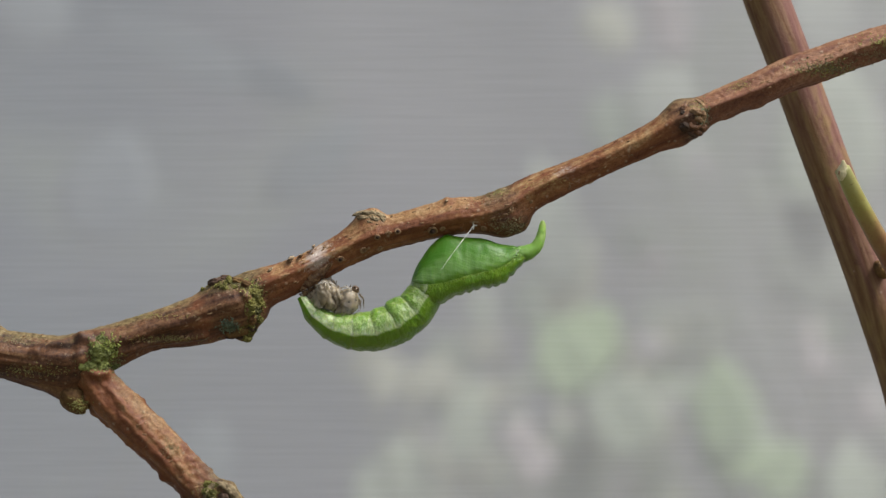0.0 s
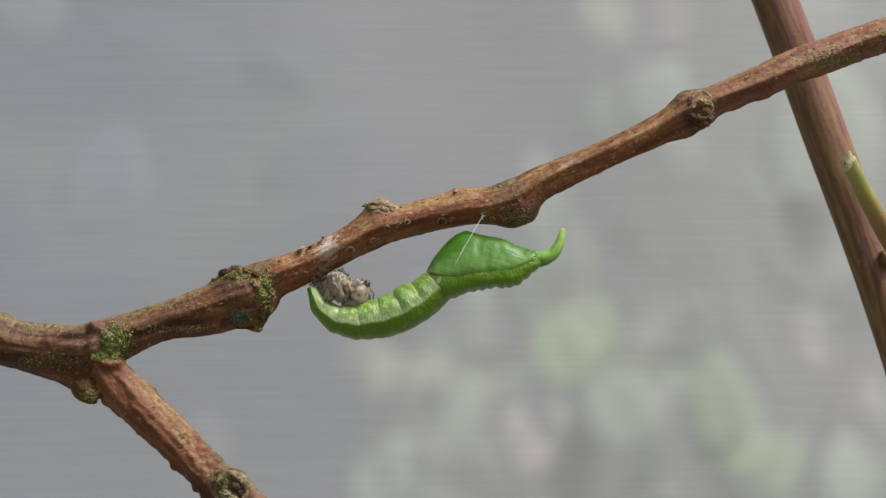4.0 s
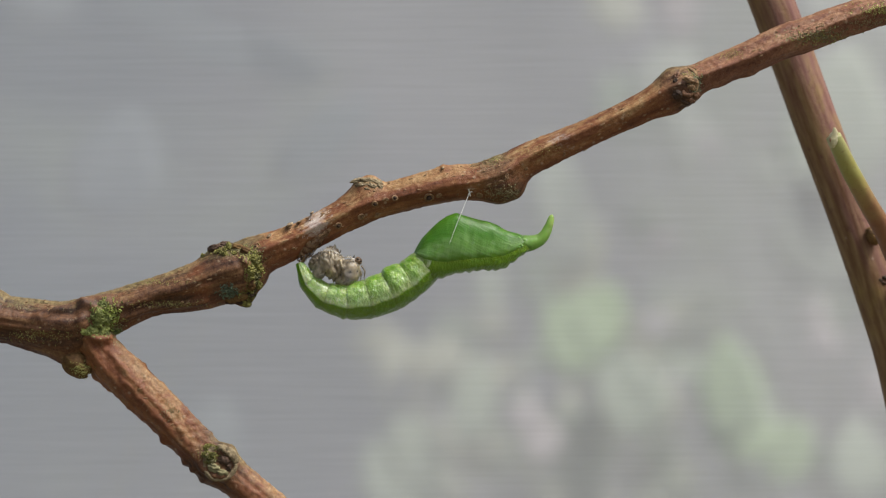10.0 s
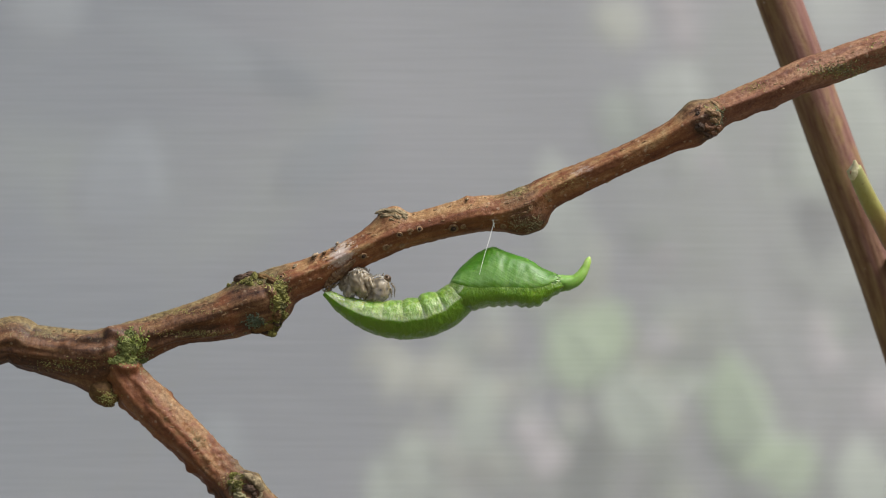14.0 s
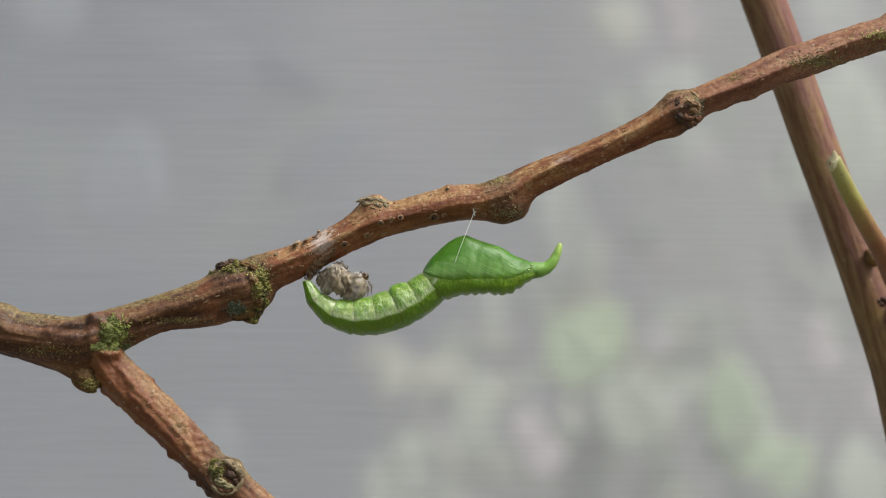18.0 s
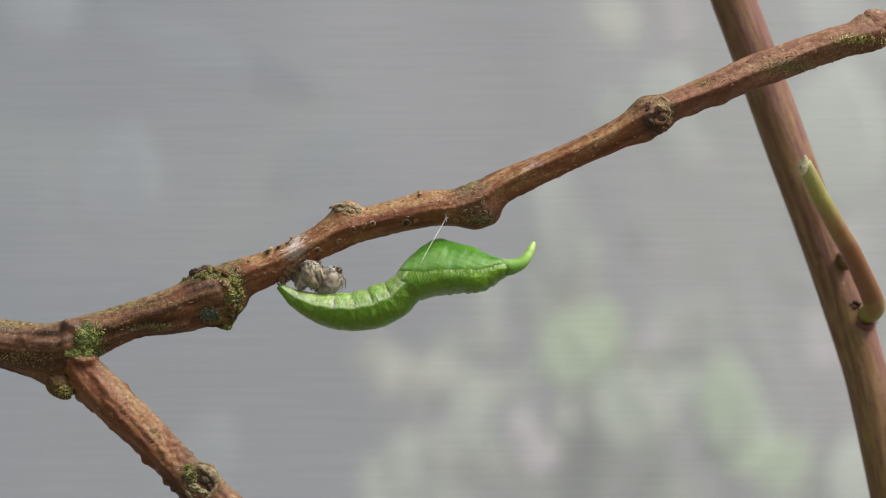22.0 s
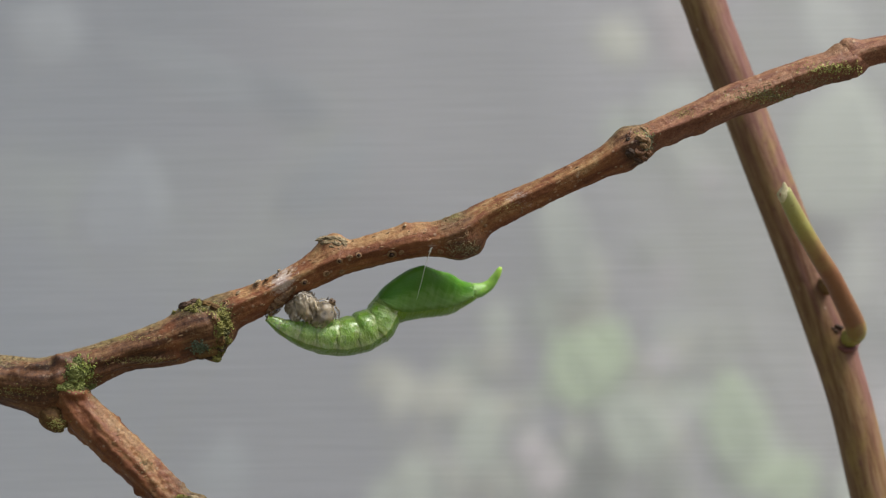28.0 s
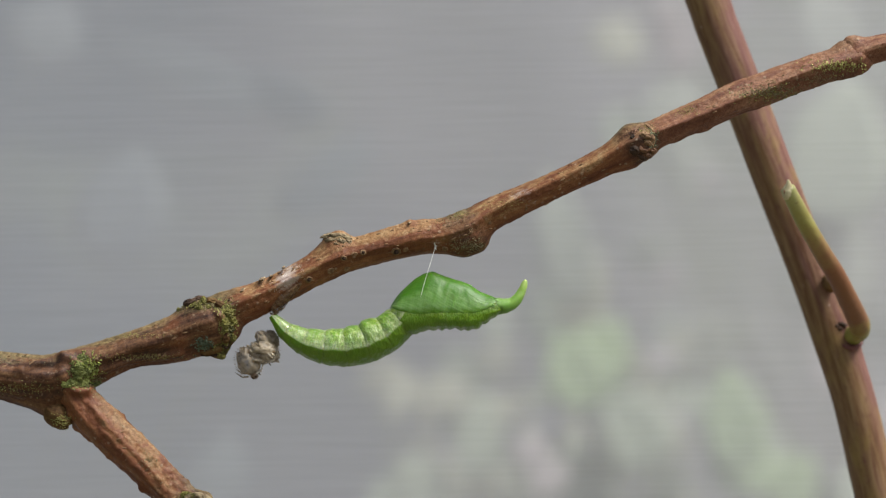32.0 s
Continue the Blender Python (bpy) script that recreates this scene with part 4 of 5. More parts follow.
            part(name, crumpled(q.x, q.y + (0.2 if material is BUD_CRUST else 0.1), q.z, rx, 0.5 * min(rx, rz) + 0.14, rz, x + n, 0.34, 20, 28, (0, tilt, 0)), material, branch, label)

    # raised lips round the two scars
    for name, label, material, line, r in (
        ("scar_lip", "pale arched lip of a bud scar", PALE_BARK, [(21.45, 11.6), (21.35, 12.3), (21.75, 12.95), (22.45, 13.1), (23.05, 12.6), (23.2, 11.8), (22.95, 11.1)], 0.2),
        ("scar_lip", "red-brown lower lip of a bud scar", KNOT_BARK, [(21.7, 11.0), (22.2, 10.75), (22.75, 10.95), (23.1, 11.45)], 0.24),
        ("scar_lip", "raised olive-brown rim of a ring scar", BUD_CRUST, [(-21.0, -22.5), (-20.85, -21.6), (-20.2, -20.95), (-19.3, -20.9), (-18.5, -21.5), (-18.35, -22.4), (-18.8, -23.2), (-19.6, -23.6), (-20.5, -23.3), (-20.95, -22.8)], 0.3),
    ):
        spots = [find(x, z)[0] for x, z in line]
        spots = [q for q in spots if q is not None]
        part(name, tube([(q.x, q.y + 0.5 * r, q.z, r * (0.9 + 0.9 * noise.noise(q * 1.7))) for q in spots], 0.08, 16, lambda p, a, e: 0.4 * noise.noise(Vector((math.cos(a), math.sin(a), e * 1.6))) + 0.4 * noise.noise(Vector((math.cos(a) * 3, math.sin(a) * 3, e * 4)))), material, branch, label)

    # warts with a pale rim; a dark cap paints the shade of the pit
    rng = random.Random(4)
    for x, z, r, pit in [(-4.01, 1.55, 0.25, 1), (-5.81, 1.05, 0.25, 1), (-0.95, 1.65, 0.40, 1), (-7.07, -0.10, 0.30, 0), (-9.12, -0.90, 0.30, 1), (-5.61, 0.05, 0.25, 0), (3.61, 1.85, 0.25, 0), (-4.71, 1.45, 0.15, 0), (-10.48, -1.70, 0.20, 0), (-13.63, -1.05, 0.25, 0), (-16.54, -2.81, 0.20, 1), (-11.98, 0.05, 0.20, 0), (-0.05, 1.80, 0.25, 0), (7.82, 4.21, 0.15, 0), (6.06, 3.56, 0.20, 0)]:
        q, n = find(x, z)
        if q is None:
            continue
        wart = part("wart", torus_on(q - n * r * 0.1, n, r * 0.85, r * 0.3, x), PALE_BARK, branch, "pale raised wart")
        if pit:
            q = q - n * r * 0.3
            part("pit", blob(q.x, q.y, q.z, r * 0.62, r * 0.62, r * 0.56, 0.2, 1.0, 10, 14, x), PIT_SHADE, wart, "dark cap coloured as the shade in a pit")
        else:
            part("cork", blob(q.x, q.y, q.z, r * 0.8, r * 0.3, r * 0.6, 0.4, 1.5, 8, 12, x), PALE_BARK, wart)
    for x, z, r in [(-15.42, -1.86, 0.40), (-13.55, -0.86, 0.35), (-12.70, -0.55, 0.20), (0.30, 4.28, 0.20), (-11.54, 0.25, 0.20), (37.59, 18.69, 0.30), (33.56, 17.58, 0.25)]:
        part("bark_flake", blob(x, -0.2, z, r, 0.8, r * 0.5, 0.45, 2.2, 10, 16, x * 1.7, (0, rng.uniform(-40, 10), 0)), FLAKE, branch, "tan flake of bark")
    for x, z, across in [(-14.31, -1.46, 14), (-12.29, -0.45, 14), (-9.77, 0.81, 12), (-7.26, 2.47, 10), (-2.22, 3.33, 8), (3.58, 4.48, 22), (4.84, 4.08, 14), (14.91, 8.72, 10), (8.87, 6.35, 8), (15.92, 9.02, 8), (27.01, 14.41, 10), (33.56, 16.43, 12), (-24.39, -6.00, 16), (-36.48, -8.01, 14), (-27.91, -7.26, 8), (-26.91, -15.57, 6), (-22.87, -19.60, 6)]:
        for _ in range(across):
            q, n = find(x + rng.gauss(0, 2.2), z + rng.gauss(0, 0.9))
            if q is not None:
                part("bark_flake", blob(q.x, q.y, q.z, rng.uniform(0.12, 0.3), 0.06, rng.uniform(0.04, 0.09), 0.5, 2.0, 6, 10, q.x * 3, (0, -25 + rng.gauss(0, 12), 0)), PALE_BARK, branch)

    # moss and lichen
    for x, z, spread, count, size, seed, material in [(-30.14, -9.06, (0.60, 0.60), 1196, 0.18, 1, MOSS),
        (-30.3, -10.4, (0.8, 0.24), 1196, 0.15, 2, MOSS),
        (-29.03, -10.48, (0.34, 0.43), 384, 0.12, 3, LICHEN),
        (-29.8, -8.9, (0.55, 0.6), 700, 0.24, 41, YELLOW_MOSS),
        (-16.5, -4.6, (0.28, 0.75), 420, 0.16, 42, YELLOW_MOSS),
        (-32.2, -13.8, (0.42, 0.32), 150, 0.1, 43, YELLOW_LICHEN),
        (23.0, 11.9, (0.3, 0.55), 420, 0.1, 44, GREEN_CRUST),
        (22.4, 12.6, (0.5, 0.25), 260, 0.08, 45, YELLOW_LICHEN),
        (-6.5, 3.1, (0.8, 0.2), 420, 0.07, 46, LICHEN),
        (8.5, 5.9, (1.6, 0.3), 380, 0.06, 47, YELLOW_LICHEN),
        (-18.9, -6.86, (0.42, 0.36), 780, 0.2, 4, FOLIOSE),
        (-17.43, -7.46, (0.34, 0.39), 1040, 0.14, 5, MOSS_OLIVE),
        (-16.59, -4.56, (0.30, 0.73), 1560, 0.15, 6, MOSS_OLIVE),
        (-16.84, -5.96, (0.26, 0.69), 1040, 0.15, 26, MOSS_OLIVE),
        (-17.26, -3.36, (0.43, 0.34), 480, 0.12, 27, YELLOW_LICHEN),
        (-18.04, -2.97, (0.94, 0.26), 1120, 0.10, 7, LICHEN),
        (-19.56, -3.12, (0.86, 0.21), 780, 0.13, 8, MOSS_OLIVE),
        (34.6, 16.1, (1.9, 0.36), 1300, 0.15, 9, LICHEN),
        (34.4, 15.9, (1.5, 0.35), 420, 0.14, 10, YELLOW_LICHEN),
        (40.2, 18.5, (1.7, 0.3), 800, 0.16, 11, YELLOW_LICHEN),
        (38.91, 17.35, (1.11, 0.34), 640, 0.08, 31, LICHEN),
        (26.35, 14.48, (0.60, 0.26), 480, 0.06, 12, YELLOW_LICHEN),
        (23.07, 11.44, (0.21, 0.51), 640, 0.08, 13, GREEN_CRUST),
        (-20.5, -21.4, (0.6, 0.35), 560, 0.12, 14, MOSS_OLIVE),
        (3.56, 4.56, (0.77, 0.30), 640, 0.06, 15, LICHEN),
        (6.0, 2.0, (1.1, 0.36), 900, 0.09, 16, LICHEN),
        (-37.81, -7.97, (1.71, 0.26), 960, 0.08, 17, LICHEN),
        (-24.27, -7.97, (1.71, 0.17), 800, 0.06, 18, YELLOW_LICHEN),
        (4.81, 5.06, (0.60, 0.21), 384, 0.06, 19, YELLOW_LICHEN),
        (-24.13, -17.65, (0.39, 0.39), 288, 0.08, 20, LICHEN),
        (-36.29, -10.73, (1.71, 0.34), 640, 0.08, 21, YELLOW_LICHEN),
        (-26.26, -5.96, (2.14, 0.17), 640, 0.06, 22, YELLOW_LICHEN)]:
        tuft = [leaflets(find, x, z, spread, count, size, seed)]
        for _ in range(10 if material in (MOSS, MOSS_OLIVE) else 0):
            q, n = find(x + rng.gauss(0, spread[0]), z + rng.gauss(0, spread[1]))
            if q is not None:
                tuft.append(crumpled(q.x, q.y, q.z, rng.uniform(0.2, 0.45), 0.22, rng.uniform(0.16, 0.36), q.x, 0.5, 24, 30))
        moss = part("moss_tuft", (joined(*tuft)[0], joined(*tuft)[1], {}), material, branch, smooth=False)
        tagged(moss, "green moss tuft" if material in (MOSS, MOSS_OLIVE) else "crust of pale lichen", kind="stuff")
    return find


def build_stem():
    stem = thing("plant_stem", 97, 20, -620, "smooth purplish-brown plant stalk with a cut side shoot", "plant stem")
    rows = [(97, 20.0, -622, 2.6), (89, 20.0, -420, 2.5), (73, 20.0, -170, 2.4), (59, 20.0, -70, 2.3), (51.66, 20.0, -43.93, 2.18), (47.58, 20.0, -27.61, 2.17), (46.38, 20.0, -22.01, 2.17), (44.48, 20.0, -13.47, 2.17), (42.2, 20.0, -6.13, 2.23), (39.98, 20.0, 0.13, 2.18), (36.45, 20.0, 9.65, 2.18), (33.3, 20.0, 18.35, 2.2), (31.15, 20.0, 24.05, 2.18), (29.35, 20.0, 28.95, 2.18), (21.1, 20.0, 47.69, 2.22), (-8, 18.0, 110, 1.9), (-30, 18.0, 190, 1.5), (-40, 18.0, 260, 0.8)]
    part("stalk", tube(rows, 0.7, 40, lambda p, a, s: 0.035 * noise.noise(Vector((math.cos(a) * 3, math.sin(a) * 3, s * 0.05))) + 0.02 * noise.noise(Vector((math.cos(a) * 9, math.sin(a) * 9, s * 0.3))), [(44.5, 18.9, -7.2, 0.40, 1.15), (42.4, 18.4, -2.6, 0.25, 0.85)]), STALK, stem)
    shoot = [(36.42, 5.8, 7.29, 0.72), (38.09, 7, 4.22, 0.83), (39.88, 8.6, 1.39, 0.88), (41.58, 10.5, -1.06, 0.94), (42.94, 12.5, -3.33, 0.98), (44.11, 14.8, -5.22, 1.04), (44.71, 16.5, -6.42, 1.05), (44.31, 18, -7.11, 0.97), (43.69, 19.5, -7.04, 0.81)]
    ob = part("side_shoot", tube(shoot, 0.2, 28, rough_bark(0.06, 0.02)), SHOOT, stem, "yellow-green side shoot, flushed red at its foot")
    x, y, z, r = shoot[0]
    face = part("cut_end", crumpled(x - 0.05, y - 0.2, z - 0.3, 0.46, r * 0.78, r * 1.1, 3.3, 0.09, 24, 30, (0, 12, 20)), CUT_WOOD, ob, "pale dry cut end")
    part("splinter", tube([(x + 0.1, y - 0.35, z - 0.2, 0.36), (x + 0.08, y - 0.35, z + 0.35, 0.28), (x + 0.02, y - 0.4, z + 0.8, 0.1)], 0.08, 14, rough_bark(0.15, 0.1)), CUT_WOOD, face, "pale splinter on the cut end")
    part("pith", crumpled(x - 0.34, y - 0.55, z - 0.35, 0.12, 0.12, 0.2, 7.0, 0.2, 14, 18, (0, 12, 20)), PALE_BARK, face, "brown pith of the cut end")
    x, y, z = 41.75, 17.3, -1.95
    bud = part("bud", blob(x, y, z, 0.62, 0.9, 0.95, 0.1, 1.0, 14, 20, 1.0, (0, -25, 0)), OLIVE_BUD, stem, "small brown bud")
    part("bud_scale", blob(x - 0.1, y - 0.7, z + 0.4, 0.28, 0.25, 0.4, 0.15, 1.0, 10, 14, 2.0, (0, -25, 0)), PALE_BARK, bud)
    part("collar", tube([(43.0, 17.9, -7.95, 0.1), (43.6, 17.75, -8.35, 0.2), (44.3, 17.8, -8.4, 0.25), (45.0, 18.3, -8.05, 0.2), (45.4, 19.1, -7.4, 0.1)], 0.12, 12, rough_bark(0.1, 0.05)), RED_COLLAR, stem, "dark red collar under the side shoot")
    x, y, z = 42.6, 17.9, -6.2
    part("leaf_scar", joined(*[blob(x + dx, y, z + dz, 0.28, 0.18, 0.2, 0.4, 2.0, 8, 12, dx * 9) for dx, dz in ((0, 0), (0.45, 0.25), (0.3, -0.3), (0.8, 0.05))]), DARK_BARK, stem, "dark leaf scar")


# ---- the pupa ----
K = 0.05038
TAIL = (-12.6, -0.5, -4.15)
# stations of the fore body: x, top, side line, bottom, half width
STATIONS = [
    (-34, 4, -2, -16, 10), (-24, 20, 0, -26, 20), (-12, 38, 2, -30, 27), (0, 53, 3, -30, 31), (24, 73, 3, -25, 34), (45, 86, 3, -20, 34), (57, 90, 3, -18, 34),
    (70, 85, 3, -17, 34), (85, 77, 3, -17, 33), (100, 71.5, 3, -17, 32), (115, 67.5, 4, -18, 30), (132, 60, 5, -18, 27), (146, 49.5, 8, -13, 24), (158, 44, 12, -5, 23),
    (168, 40, 16, 2, 21), (176, 38, 19, 7, 19), (184, 33, 20, 11, 15), (192, 27, 21, 16, 7)]
# lower edge of the wing case over the side line
WING_EDGE = [(-24, 27), (-12, 16), (-3, 10), (16, 4.5), (35, 1.8), (60, 3), (86, 4.5), (133, 2.2), (150, 3), (160, 4), (170, 7), (184, 12)]


def station(x):
    return [float(np.interp(x, [s[0] for s in STATIONS], [s[n] for s in STATIONS])) for n in range(1, 5)]


def smooth_station(x):
    return np.mean([station(x + d) for d in (-6, -3, 0, 3, 6)], axis=0)


def round_about(x, a, grow=0.0):
    """A point of the fore body's skin at station x; a: degrees up from the side that faces the eye."""
    top, mid, low, wide = smooth_station(x)
    c, s = math.cos(radians(a)), math.sin(radians(a))
    if s >= 0:
        y, z = -wide * math.copysign(abs(c) ** 1.15, c), mid + (top - mid) * s**1.1
    else:
        y, z = -wide * math.copysign(abs(c) ** 0.85, c), mid + (mid - low) * s
        z -= max(0, -s) ** 3 * (3.8 * abs(math.sin(x * 0.19 + 0.8 * noise.noise(Vector((x * 0.05, 1, 4))))) - 1.0 + 1.5 * noise.noise(Vector((x * 0.13, 0, 4))))
    lump = 1.8 * noise.noise(Vector((x * 0.035, c * 1.5, s * 1.5))) + 0.8 * noise.noise(Vector((x * 0.11, c * 4, s * 4)))
    return (x * K, (y - (grow + lump) * c) * K, (z + (grow + lump) * s) * K)


def fore_body():
    xs, sides = np.linspace(-34, 192, 76), 40
    angles = [-270 + 360 * j / sides for j in range(sides)]
    v = [round_about(x, a) for x in xs for a in angles]
    side = [0.5 + (math.sin(radians(a)) + 0.1 - 1.1 * min(1.0, max(0.0, (x + 2) / 26))) * 0.5 for x in xs for a in angles]
    n = len(xs)
    f = [[i * sides + j, (i + 1) * sides + j, (i + 1) * sides + (j + 1) % sides, i * sides + (j + 1) % sides] for i in range(n - 1) for j in range(sides)]
    f += [list(range(sides)), list(range((n - 1) * sides, n * sides))[::-1]]
    return v, f, {"side": side}


def wing_case():
    """A shell over the upper half, cut off aslant behind, with a rounded lip."""
    xs, cols = np.linspace(-24, 184, 74), 36
    v, side, run = [], [], []
    for x in xs:
        top, mid, low, wide = smooth_station(x)
        cut = float(np.interp(x, [e[0] for e in WING_EDGE], [e[1] for e in WING_EDGE]))
        start = math.degrees(math.asin(min(0.97, max(0.02, (cut / max(1, top - mid))) ** 0.9)))
        for j in range(cols):
            e = j / (cols - 1)
            a = start + (180 - 2 * start) * e
            edge = min(e, 1 - e) * (cols - 1)
            grow = (-1.2, 0.4, 1.3, 1.7, 1.5)[min(4, int(edge))]
            end = min(1.0, (x + 24) / 6, (184 - x) / 6)
            v.append(round_about(x, a, grow * max(end, 0) - 2.0 * (1 - max(end, 0))))
            side.append(1 - abs(2 * e - 1))
            run.append(x * K)
    n = len(xs)
    f = [[i * cols + j, (i + 1) * cols + j, (i + 1) * cols + j + 1, i * cols + j + 1] for i in range(n - 1) for j in range(cols - 1)]
    return v, f, {"side": side, "run": run}


def horn():
    rows = [(x * K, y * K, z * K, r * K) for x, y, z, r in ((140, 0, 20, 15), (160, 0, 20.5, 16.5), (172, 0, 22.5, 16), (182, 0, 23.5, 15.2), (192, 0, 24.5, 14), (201, 0, 26.5, 12.3), (209, 0, 31, 10.8), (216, 0, 38.5, 9.4), (221.5, 1, 48, 8.1), (226, 1, 58, 6.9), (228.4, 2, 65, 5.7), (229.6, 2, 69.5, 4.2), (230, 2, 72, 2.3), (230.1, 2, 73, 0.5))]
    v, f, attrs = tube(rows, 0.1, 26, lambda p, a, s: 0.16 * max(0, 1 - s / 3.2) * noise.noise(Vector((float(p[0]) * 1.8, math.cos(a) * 1.5, math.sin(a) * 1.5))) + 0.07 * noise.noise(Vector((float(p[0]) * 3, math.cos(a) * 2, float(p[2]) * 3))))
    attrs["along"] = attrs["along"] / attrs["along"].max()
    return v, f, attrs


# radius of the abdomen in mm from the waist (0) to the tail (1)
GIRTH = [(0, 1.6), (0.1, 1.72), (0.25, 1.86), (0.4, 1.82), (0.55, 1.68), (0.68, 1.4), (0.8, 1.03), (0.9, 0.7), (0.96, 0.48), (1.0, 0.34)]
RINGS = 7
LONG = 13.6


def girth(u):
    return float(np.interp(u, [g[0] for g in GIRTH], [g[1] for g in GIRTH]))


def ring_shape(i):
    """One ring of the abdomen, straight, its head end towards +x; it reaches under its neighbours."""
    u0, u1 = i / RINGS, (i + 1) / RINGS
    over = 0.42 if i < 4 else 0.3
    us = np.linspace(u0 - over / RINGS, min(u1 + over / RINGS, 1.0), 25)
    mid, sides = (u0 + u1) / 2, 48
    hump = (0.04, 0.15, 0.07, 0.035, 0.02, 0.01, 0)[i]
    v, side, run = [], [], []
    for u in us:
        e = (u - u0) * RINGS
        inside = 0 <= e <= 1
        crease = 0.985 + 0.018 * max(0.0, 1 - abs(2 * e - 1) ** 4)
        if not inside:
            crease = 0.985 - (0.28 if i < 4 else 0.75) * max(-e, e - 1)
        for j in range(sides):
            a = -270 + 360 * j / sides
            c, s = math.cos(radians(a)), math.sin(radians(a))
            near = min(abs(a + 8), abs(a + 172), abs(a + 532 - 360))
            r = girth(max(u, 0)) * (crease if s > 0 or not inside else crease * (1 + 0.6 * s) + 0.99 * (-0.6 * s)) * (1 + 0.06 * math.exp(-((near / 9) ** 2)))
            if s > 0 and inside:
                # the back swells towards the tail end of the ring and drops off behind
                r *= 1 + hump * s**0.8 * math.sin(math.pi * e**1.5) ** 0.55
            r *= 1 + 0.04 * noise.noise(Vector((c * 2.5, s * 2.5, u * 25))) + 0.016 * noise.noise(Vector((c * 6, s * 6, u * 70)))
            if s > -0.1:
                r *= 1 + 0.012 * noise.noise(Vector((c * 13, s * 13, u * 130)))
            v.append((-(u - mid) * LONG, -r * 0.95 * c, r * s))
            side.append(0.5 + (s + 0.14) * 0.5)
            run.append(u)
    n = len(us)
    f = [[k * sides + j, k * sides + (j + 1) % sides, (k + 1) * sides + (j + 1) % sides, (k + 1) * sides + j] for k in range(n - 1) for j in range(sides)]
    f += [list(range(sides))[::-1], list(range((n - 1) * sides, n * sides))]
    return v, f, {"side": side, "run": run}


def build_pupa():
    pupa = thing("pupa", *TAIL, "bright green butterfly pupa hung by its tail below the twig", "pupa")
    fore = part("fore_body", fore_body(), BODY_SKIN, pupa, own=True)
    part("wing_case", wing_case(), WING_SKIN, fore, "smooth green wing case", own=True)
    part("head_horn", horn(), HORN_SKIN, fore, "curved yellow-green horn", own=True)
    for flip in (0, 1):
        ridge = [(*round_about(x, 180 - a if flip else a, 0.6), 0.045) for x, a in ((172, 16), (158, 24), (140, 36), (118, 50))]
        part("antenna_ridge", hair(ridge, 6, 0.3), RIDGE, fore, own=True)
        ridge = [(*round_about(x, 180 - a if flip else a, 0.5), 0.03) for x, a in ((-8, 40), (4, 47), (18, 55))]
        part("wing_ridge", hair(ridge, 6, 0.3), RIDGE, fore, own=True)
        for x, a, r in ((171, 22, 2.2), (176, 52, 3.4), (167, 60, 2.6)):
            bx, by, bz = round_about(x, 180 - a if flip else a, 0.0)
            part("head_bump", blob(bx, by, bz, r * 1.3 * K, r * K, r * K, 0.2, 1.0, 10, 14, x), RIDGE, fore, "pale green bump on the head", own=True)
    rings = [part("abdomen_ring", ring_shape(i), BODY_SKIN, pupa, own=True) for i in range(RINGS)]
    return pupa, fore, rings


